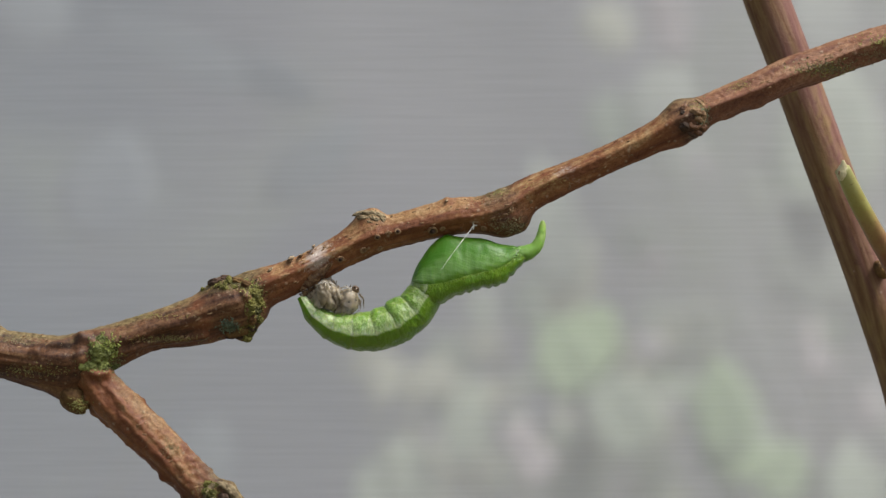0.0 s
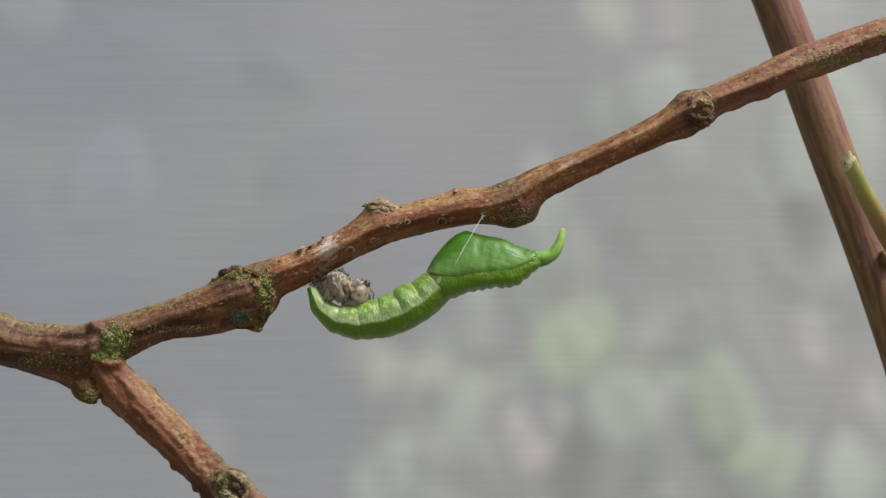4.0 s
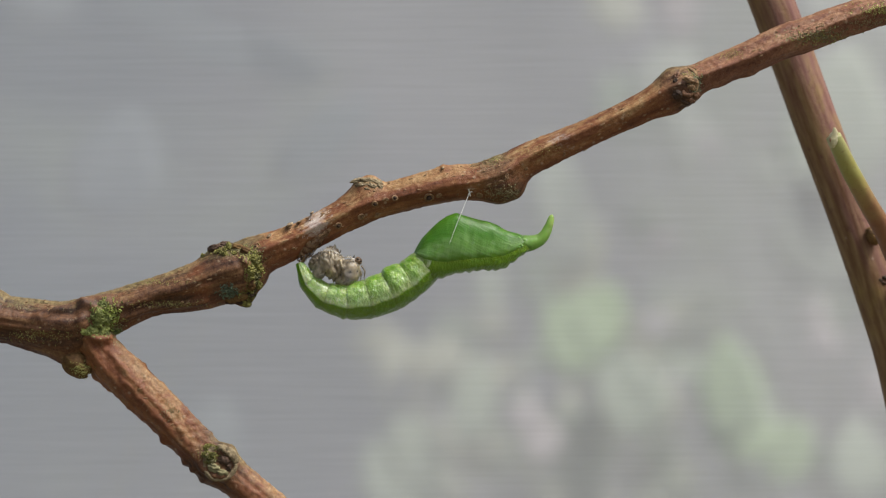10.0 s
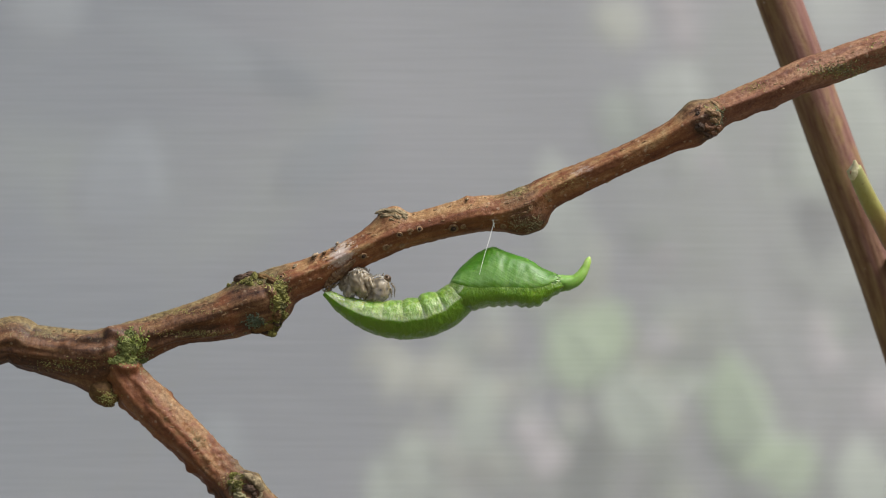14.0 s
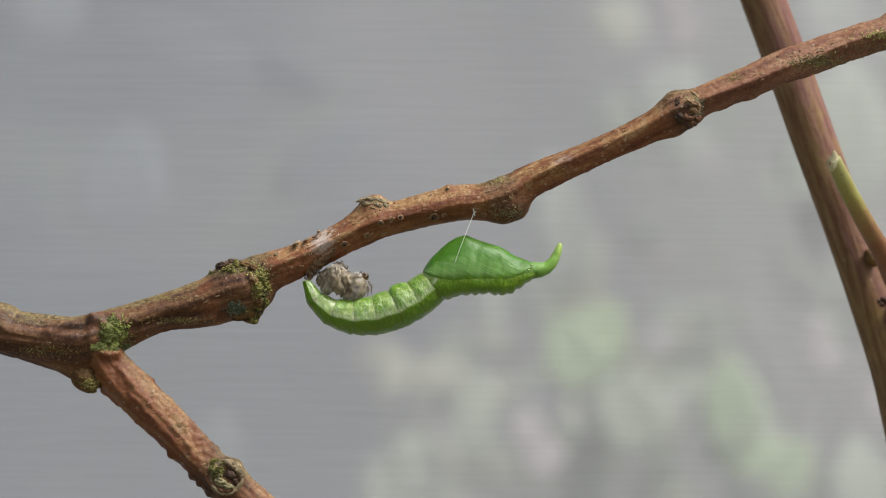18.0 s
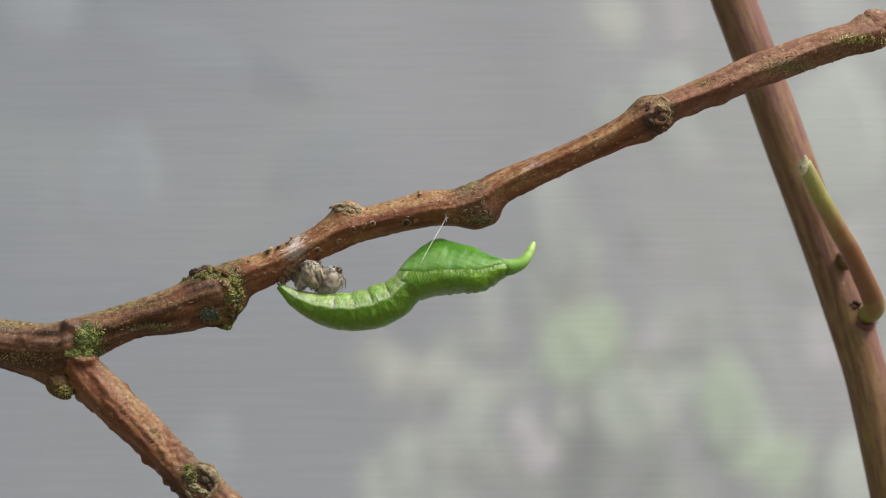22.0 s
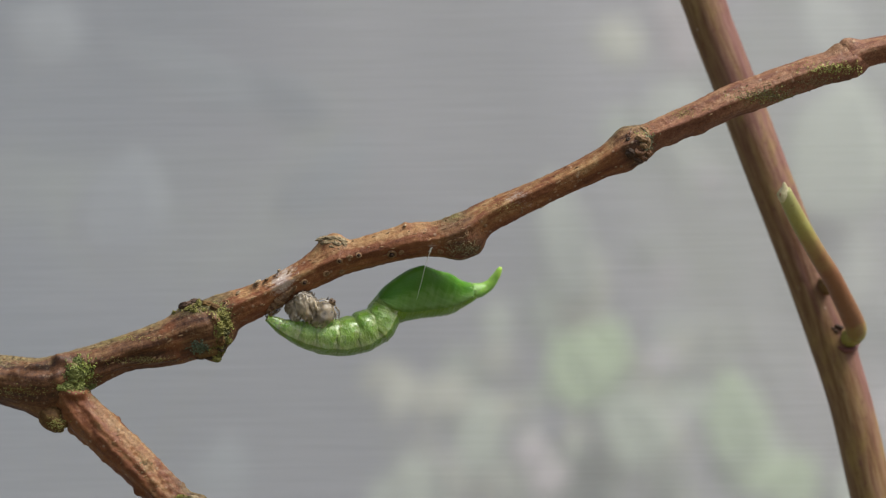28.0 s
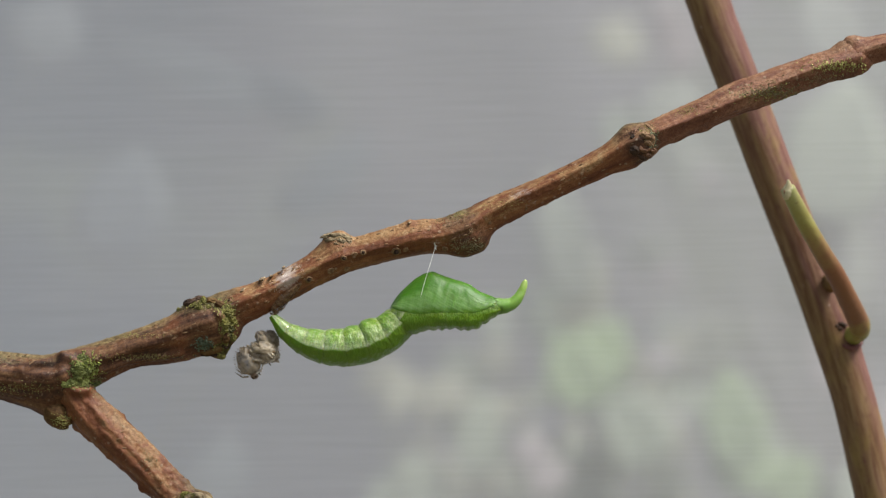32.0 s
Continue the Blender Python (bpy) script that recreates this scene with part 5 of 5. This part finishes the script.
def build_cast_skin():
    skin = thing("cast_skin", -9, 0, -4.4, "crumpled silvery grey cast larval skin", "cast skin")
    skin.scale = (1.03, 1.03, 1.03)
    part("pleated_skin", pleated_bag([(-1.75, 0.25, 0.35), (-1.45, 0.45, 0.95), (-0.9, 0.4, 1.35), (-0.3, 0.2, 1.3), (0.2, 0.0, 1.05), (0.6, -0.2, 0.75)], 7, 0.34, 3.0), CAST, skin, own=True)
    part("folded_skin", crumpled(-0.75, -0.35, 0.3, 1.0, 0.95, 1.3, 8.0, 0.17, 56, 72, (0, -25, 0), 1.6, 0.8), CAST, skin, "bright crinkled fold of skin", own=True)
    part("folded_skin", crumpled(-1.5, -0.1, -0.35, 0.7, 0.7, 0.95, 12.0, 0.19, 44, 56, (0, 15, 0), 1.4, 0.8), CAST, skin, own=True)
    part("dark_fold", crumpled(-1.95, 0.15, 0.2, 0.6, 0.55, 0.85, 6.0, 0.4, 40, 50, (0, 30, 0), 1.0, 1.4), BROWN_WEB, skin, "dark brown inner fold of skin", own=True)
    cup = part("rounded_fold", crumpled(0.8, -0.3, -0.35, 1.1, 0.95, 1.35, 4.0, 0.13, 40, 52, (0, 30, 0), 0.8), CAP, skin, "pale dotted fold of skin", own=True)
    bristles = []
    for n in range(44):
        a = radians(-110 + n * 5.2)
        x, z = 0.95 + 1.15 * math.cos(a) + 0.28 * math.sin(a), -0.4 + 1.3 * math.sin(a)
        s = 0.14 + 0.07 * math.sin(n * 2.7)
        b = a + 0.5 * math.sin(n * 4.1)
        bristles.append(hair([(x, -0.25 - 0.2 * math.sin(n * 1.9), z, 0.028), (x + s * math.cos(b), -0.3, z + s * math.sin(b), 0.008)], 4, 0.1))
    tagged(part("bristles", joined(*bristles), BROWN_HEAD, cup, own=True), kind="stuff")
    fringe = []
    for n in range(26):
        a = radians(60 + n * 6.6)
        x, z = -0.95 + 1.2 * math.cos(a), 0.2 + 1.35 * math.sin(a)
        s = 0.16 + 0.08 * math.sin(n * 2.3)
        b = a + 0.6 * math.sin(n * 3.7)
        fringe.append(hair([(x - 0.12 * math.cos(a), -0.3 - 0.25 * math.sin(n * 1.7), z - 0.12 * math.sin(a), 0.022), (x + s * math.cos(b), -0.35, z + s * math.sin(b), 0.007)], 4, 0.1))
    tagged(part("bristles", joined(*fringe), BROWN_HEAD, cup, own=True), kind="stuff")
    for n, (rows, high) in enumerate((
        (((-1.9, -0.7, 0.85), (-1.3, -0.9, 1.25), (-0.7, -0.85, 1.3), (0.0, -0.7, 0.95)), 0.32),
        (((0.2, -0.8, 0.8), (0.75, -0.9, 1.0), (1.3, -0.75, 0.85)), 0.3),
    )):
        part("torn_edge", frill(rows, high, n * 3.7 + 1), CAST, skin, "torn papery edge of skin", own=True)
    head = part("head_capsule", crumpled(1.56, -0.3, 0.88, 0.38, 0.38, 0.36, 5.0, 0.16, 24, 30, (0, 25, 0)), BROWN_HEAD, skin, "small brown head shell", own=True)
    for dx, dz in ((-0.05, 0.3), (0.22, 0.16)):
        part("eye_spot", blob(1.6 + dx, -0.66, 0.75 + dz, 0.1, 0.07, 0.1, 0.1, 1.0, 8, 12, dx), DARK_BARK, head, "dark eye spot", own=True)
    for n, (x, z, dx, dz) in enumerate(((1.95, 0.5, 0.45, -1.2), (1.85, 0.2, 0.25, -1.0), (-0.4, 1.2, 0.35, 0.4), (0.9, 1.0, 0.3, 0.35))):
        part("leg_skin", hair([(x, -0.4, z, 0.09), (x + dx * 0.8, -0.5, z + dz * 0.3, 0.08), (x + dx * 0.9, -0.48, z + dz * 0.7, 0.06), (x + dx, -0.45, z + dz, 0.02)]), CAST, skin, own=True)
    return skin


def build_silk(find):
    """The girdle thread, and the silk pad on the bark."""
    girdle = thing("silk_girdle", 2.72, -1.0, 2.05, "single white silk thread that holds the pupa to the twig", "silk thread")
    part("thread", hair([(0, 0, 0, 0.036), (1.6, 0.05, 0.05, 0.025), (3.4, 0, 0.04, 0.02), (5.1, 0, 0, 0.01)], 8, 0.2), THREAD, girdle, own=True)
    for n, z in enumerate((0.35, -0.2)):
        part("thread_foot", hair([(-0.25, 0.1, z, 0.05), (0, 0, 0, 0.06), (0.3, 0.1, -z * 0.4, 0.04)], 6), THREAD, girdle, own=True)
    pad = thing("silk_pad", -11.2, -1.4, -0.9, "white silk pad spun on the bark", "silk")
    rng = random.Random(11)
    threads = []
    for _ in range(55):
        x, a, s = rng.gauss(0, 0.6), rng.gauss(1.9, 0.7), rng.uniform(0.25, 0.7)
        x, z = -11.15 + x, -0.75 + 0.5 * x + rng.gauss(0, 0.75)
        spots = [find(x + e * s * math.cos(a), z + e * s * math.sin(a)) for e in (-1, -0.4, 0.3, 1)]
        if all(q for q, n in spots):
            threads.append(tube([(*(q + n * rng.uniform(0.0, 0.06)), 0.01) for q, n in spots], 0.15, 5))
    tagged(part("silk_threads", joined(*threads), THREAD, pad), kind="stuff")
    skirt = lambda p, ang, along: 0.22 * noise.noise(Vector((math.cos(ang) * 2.2, math.sin(ang) * 2.2, along * 0.5))) + 0.1 * noise.noise(Vector((math.cos(ang) * 6, math.sin(ang) * 6, along * 1.2)))
    part("brown_web", tube([(-9.9, -1.15, -1.2, 0.16), (-10.5, -1.0, -1.75, 0.34), (-11.2, -0.85, -2.4, 0.48), (-11.8, -0.65, -3.0, 0.58), (-12.25, -0.55, -3.6, 0.5), (-12.6, -0.5, -4.2, 0.3)], 0.06, 40, skirt), WEB, pad, "brownish web of silk")
    fluff = thing("silk_wisp", 11.3, -0.6, 8.1, "wisp of white silk fluff on the bark", "silk")
    wisps = []
    for n in range(34):
        a, length = rng.gauss(0.5, 0.7), rng.uniform(0.3, 0.9)
        x = 11.0 + rng.gauss(0, 0.7)
        z = 7.55 + 0.45 * (x - 11.0) + rng.gauss(0, 0.28)
        spots = [find(x + e * length * math.cos(a), z + e * length * math.sin(a)) for e in (-0.5, 0.0, 0.5)]
        if all(p is not None for p, _ in spots):
            lift = rng.uniform(0.05, 0.3)
            wisps.append(tube([(*(p + m * h), 0.014) for (p, m), h in zip(spots, (0.0, lift, lift * 0.4))], 0.12, 5))
    tagged(part("silk_threads", joined(*wisps), THREAD, fluff), kind="stuff")
    return girdle


build_setting()
build_shrubs()
FIND = build_branch()
build_stem()
PUPA, FORE, ABDOMEN = build_pupa()
SKIN_OB = build_cast_skin()
GIRDLE = build_silk(FIND)

# ---- what moves ----
# seconds; waist x, z; two bends of the abdomen x, z, x, z; tilt, swing and roll of the fore body in degrees
BODY = [
    (0, -1.50, -3.83, -3.53, -8.35, -10.66, -8.67, 14.1, 0.1, 0.4),
    (0.5, -1.16, -3.84, -4.32, -7.55, -11.21, -9.38, 7.4, -0.3, -0.8),
    (1, -0.85, -4.58, -4.36, -7.85, -11.22, -9.25, 1.2, -1.2, -3.1),
    (1.5, -0.08, -4.59, -3.94, -7.67, -10.54, -9.36, 2.2, 0.6, 1.5),
    (2, 0.12, -4.96, -3.23, -8.68, -9.74, -8.18, 2.9, -0.8, -2.0),
    (2.5, -0.35, -4.20, -3.84, -7.71, -10.50, -9.21, 8.6, -4.0, -10.0),
    (3, -1.31, -3.87, -4.34, -7.88, -11.15, -9.53, 12.3, -2.2, -5.4),
    (3.5, -1.22, -3.95, -4.57, -7.50, -11.47, -9.61, 7.1, -0.3, -0.8),
    (5.5, -1.02, -4.25, -3.85, -7.60, -11.34, -8.43, 8.4, -4.0, -10.0),
    (6, -1.60, -3.80, -4.55, -7.78, -11.54, -9.54, 8.5, -3.1, -7.7),
    (6.5, -1.37, -4.50, -4.52, -8.02, -11.80, -9.24, 7.1, 2.5, 6.3),
    (7, -1.26, -4.31, -4.58, -8.13, -11.23, -9.57, -1.0, 3.0, 7.5),
    (7.5, -0.25, -4.92, -3.77, -8.42, -10.36, -8.88, 3.6, 3.0, 7.5),
    (8, -0.35, -4.48, -3.30, -8.37, -9.84, -8.07, -0.2, 0.1, 0.4),
    (8.5, -0.99, -3.99, -2.94, -8.06, -9.75, -7.43, 5.7, -8.6, -21.5),
    (9, -1.47, -3.82, -4.38, -7.59, -11.66, -9.29, 11.4, -4.0, -10.0),
    (9.5, -1.43, -4.46, -4.46, -8.10, -11.81, -9.22, 10.4, 0.6, 1.5),
    (10, -1.14, -4.41, -4.56, -8.09, -11.27, -9.62, 4.4, 4.9, 12.3),
    (10.5, -0.98, -4.70, -4.41, -8.50, -11.02, -9.55, 8.2, 5.4, 13.6),
    (11, -0.58, -4.47, -3.67, -8.38, -10.27, -8.71, 2.8, -0.8, -2.0),
    (11.5, -0.81, -4.49, -3.19, -8.22, -9.98, -7.57, 4.2, 20.6, 24.1),
    (12, -1.08, -4.14, -4.06, -8.28, -10.69, -9.20, 4.8, 21.2, 14.8),
    (12.5, -0.48, -4.84, -4.28, -7.60, -11.23, -9.30, 10.2, 2.5, 6.3),
    (13, -0.58, -4.64, -3.79, -8.92, -10.14, -9.03, 4.3, 3.5, 8.7),
    (13.5, -0.50, -4.86, -3.60, -8.46, -10.34, -8.38, 4.0, 16.9, 16.1),
    (14, -0.20, -4.48, -3.08, -7.86, -9.42, -7.11, -0.2, -3.5, -8.9),
    (14.5, -0.44, -4.56, -3.84, -6.96, -10.96, -7.98, 7.4, -1.7, -4.3),
    (16.5, 0.09, -4.76, -3.47, -6.99, -9.93, -7.43, 5.4, 3.0, 7.5),
    (17, -1.52, -3.88, -2.94, -8.13, -10.39, -7.80, 8.4, 30.4, 34.4),
    (17.5, -0.75, -4.41, -4.66, -7.43, -11.43, -9.94, 10.4, 4.0, 9.9),
    (18, -0.89, -4.59, -4.37, -7.96, -11.20, -9.29, 1.2, 0.6, 1.5),
    (18.5, -0.09, -4.74, -3.33, -8.09, -9.99, -8.06, 4.0, -0.3, -0.8),
    (19, -0.47, -4.66, -3.28, -8.14, -9.91, -7.63, 2.4, -5.4, -13.4),
    (19.5, -1.16, -3.98, -3.14, -7.53, -10.67, -7.61, 13.1, 26.8, 26.9),
    (20, -1.30, -3.98, -3.74, -8.54, -10.43, -8.86, 6.8, 16.0, 18.7),
    (20.5, -0.87, -4.61, -3.90, -8.17, -10.86, -8.62, 2.2, -1.7, -4.3),
    (21, -0.52, -4.54, -3.40, -8.48, -10.00, -8.20, 0.8, -4.0, -10.0),
    (21.5, -0.07, -4.75, -3.23, -8.27, -9.82, -7.94, 3.5, -4.0, -10.0),
    (22, -0.72, -4.1, -3.04, -7.6, -9.74, -7.21, 3.6, -10.0, -25.1),
    (22.5, -0.72, -4.44, -3.22, -8.25, -9.94, -7.69, 2.8, -6.3, -15.7),
    (23, -1.33, -4.26, -3.86, -8.60, -10.75, -8.87, 6.2, 10.7, 26.9),
    (23.5, -0.84, -4.52, -3.84, -8.55, -10.58, -8.94, 10.1, 16.4, 24.1),
    (24, -0.79, -4.59, -3.54, -8.98, -10.10, -8.55, 4.6, 8.0, 20.0),
    (24.5, -0.22, -4.86, -3.19, -8.32, -9.75, -7.59, 3.6, 0.6, 1.5),
    (25, -0.76, -4.39, -3.08, -8.10, -9.68, -7.26, 2.6, -4.9, -12.3),
    (25.5, -1.46, -3.78, -2.83, -7.37, -10.79, -7.37, 12.1, 28.0, 34.4),
    (27.5, -0.42, -4.64, -3.67, -7.33, -10.59, -7.89, 6.0, -4.0, -10.0),
    (28, -1.54, -3.44, -2.47, -7.17, -9.58, -6.64, 3.5, 29.5, 34.4),
    (28.2, -1.62, -3.15, -2.55, -7.10, -9.75, -6.80, 15.0, 34.0, 36.0),
    (28.5, -1.11, -4.14, -3.15, -7.97, -10.43, -7.79, 11.3, 20.0, 26.9),
    (29, -1.13, -4.46, -4.40, -7.82, -11.55, -9.12, 2.6, 3.0, 7.5),
    (29.5, 0.09, -5.09, -3.37, -8.39, -10.01, -8.26, 7.0, 4.0, 9.9),
    (30, -0.30, -4.53, -2.84, -8.08, -8.83, -6.13, -1.7, 16.8, 17.4),
    (30.1, 0.74, -4.99, -2.44, -7.93, -8.39, -4.69, -2.5, 5.4, 13.6),
    (30.2, 0.10, -4.73, -3.66, -6.80, -8.45, -3.84, -6.3, 3.0, 7.5),
    (30.3, -0.07, -4.94, -3.84, -6.50, -15.67, -2.83, -6.0, 3.0, 7.5),
    (30.5, 0.27, -5.11, -3.90, -5.37, -8.54, -5.11, 0.1, -1.7, -4.3),
    (31, -1.25, -4.00, -3.79, -7.82, -11.03, -8.46, 1.6, 5.9, 14.8),
    (31.5, -0.82, -4.26, -3.70, -8.15, -10.56, -8.71, 8.8, 20.5, 20.0),
    (32, -0.49, -4.78, -3.54, -8.34, -10.22, -8.16, 0.0, -1.2, -3.1),
]
# seconds; middle x, z and tilt of the cast skin; how far it lies behind the twig
SKIN = [
    (0, -9.47, -4.43, -3, -0.3),
    (1, -9.35, -4.64, -10, -0.3),
    (2, -9.32, -4.71, -6, -0.3),
    (3, -9.42, -4.59, -9, -0.3),
    (6, -9.34, -4.70, -7, -0.3),
    (7, -9.28, -4.49, -9, -0.3),
    (8, -8.76, -4.35, -6, -0.3),
    (9, -8.97, -4.50, -7, -0.3),
    (10, -9.11, -4.71, -10, -0.3),
    (11, -8.78, -4.63, -6, -0.3),
    (12, -8.88, -4.11, -2, -0.3),
    (13, -8.80, -4.60, -5, -0.3),
    (14, -8.65, -3.69, -6, -0.3),
    (17, -8.65, -3.39, 0, -0.3),
    (18, -8.99, -4.50, -9, -0.3),
    (19, -8.46, -3.57, -10, -0.3),
    (20, -9.09, -4.60, -8, -0.3),
    (21, -9.00, -3.73, -16, -0.3),
    (22, -8.90, -3.49, -7, -0.3),
    (23, -9.16, -4.99, -12, -0.3),
    (24, -8.76, -4.64, -15, -0.3),
    (25, -8.36, -3.50, -10, -0.3),
    (28, -8.3, -3.5, -7, -0.3),
    (28.8, -9.30, -4.75, -11, -0.3),
    (29, -9.65, -4.80, -11, 0.1),
    (29.1, -9.95, -4.65, -11, 0.7),
    (29.3, -10.10, -4.35, -10, 1.3),
    (29.6, -9.85, -4.00, -8, 1.6),
    (29.9, -10.30, -3.85, -20, 2.3),
    (30, -10.90, -5.10, -70, 3.3),
    (30.1, -12.00, -3.90, -100, 3.5),
    (30.2, -12.30, -2.90, -130, 3.5),
    (30.4, -12.60, -2.50, -140, 3.4),
    (30.5, -12.71, -7.45, -55, 0.2),
    (30.7, -12.57, -7.96, -77, 0.2),
    (30.8, -14.02, -7.82, -117, 0.2),
    (31, -14.07, -7.46, -126, 0.2),
    (32, -14.11, -8.01, -127, 0.2),
]


def turned(tilt, swing, roll):
    """Roll about the long axis (top towards the eye), swing of the head away, then tilt up."""
    return Matrix.Rotation(radians(-tilt), 4, "Y") @ Matrix.Rotation(radians(swing), 4, "Z") @ Matrix.Rotation(radians(roll), 4, "X")


def body_poses(x, z, ax, az, bx, bz, tilt, swing, roll):
    """The poses of the fore body and of the rings, in the pupa's space."""
    back = 5.0 * math.sin(radians(swing))
    fore = Matrix.Translation(Vector((x - TAIL[0], back, z - TAIL[2])) * MM) @ turned(tilt, swing, roll)
    p = np.array([(x, z), (ax, az), (bx, bz), (TAIL[0], TAIL[2])])
    u = np.linspace(0, 1, 121)[:, None]
    curve = (1 - u) ** 3 * p[0] + 3 * u * (1 - u) ** 2 * p[1] + 3 * u * u * (1 - u) * p[2] + u**3 * p[3]
    run = np.r_[0, np.cumsum(np.hypot(*np.diff(curve, axis=0).T))]
    run /= run[-1]
    rings = []
    for i in range(RINGS):
        e = (i + 0.5) / RINGS
        c, a, b = ([float(np.interp(w, run, curve[:, n])) for n in (0, 1)] for w in (e, e - 0.5 / RINGS, e + 0.5 / RINGS))
        slope = math.degrees(math.atan2(a[1] - b[1], a[0] - b[0]))
        place = Vector((c[0] - TAIL[0], back * (1 - e), c[1] - TAIL[2])) * MM
        rings.append(Matrix.Translation(place) @ turned(slope, swing * 0.6, roll * (1 - 0.35 * e)))
    return fore, rings


def motions():
    poses = [(row[0], *body_poses(*row[1:])) for row in BODY]
    walk(FORE, [(t, fore) for t, fore, rings in poses])
    for i, ob in enumerate(ABDOMEN):
        walk(ob, [(t, rings[i]) for t, fore, rings in poses])
    walk(SKIN_OB, [(t, Matrix.Translation(V(x, y, z)) @ Matrix.Rotation(radians(-tilt), 4, "Y")) for t, x, z, tilt, y in SKIN])
    start = V(2.72, -1.05, 2.05)
    hold = []
    for t, fore, rings in poses:
        end = PUPA.location + fore @ (Vector((1.7, -2.02, 1.56)) * MM)
        hold.append((t, Matrix.Translation(start) @ (end - start).to_track_quat("X", "Z").to_matrix().to_4x4()))
    walk(GIRDLE, hold)


motions()
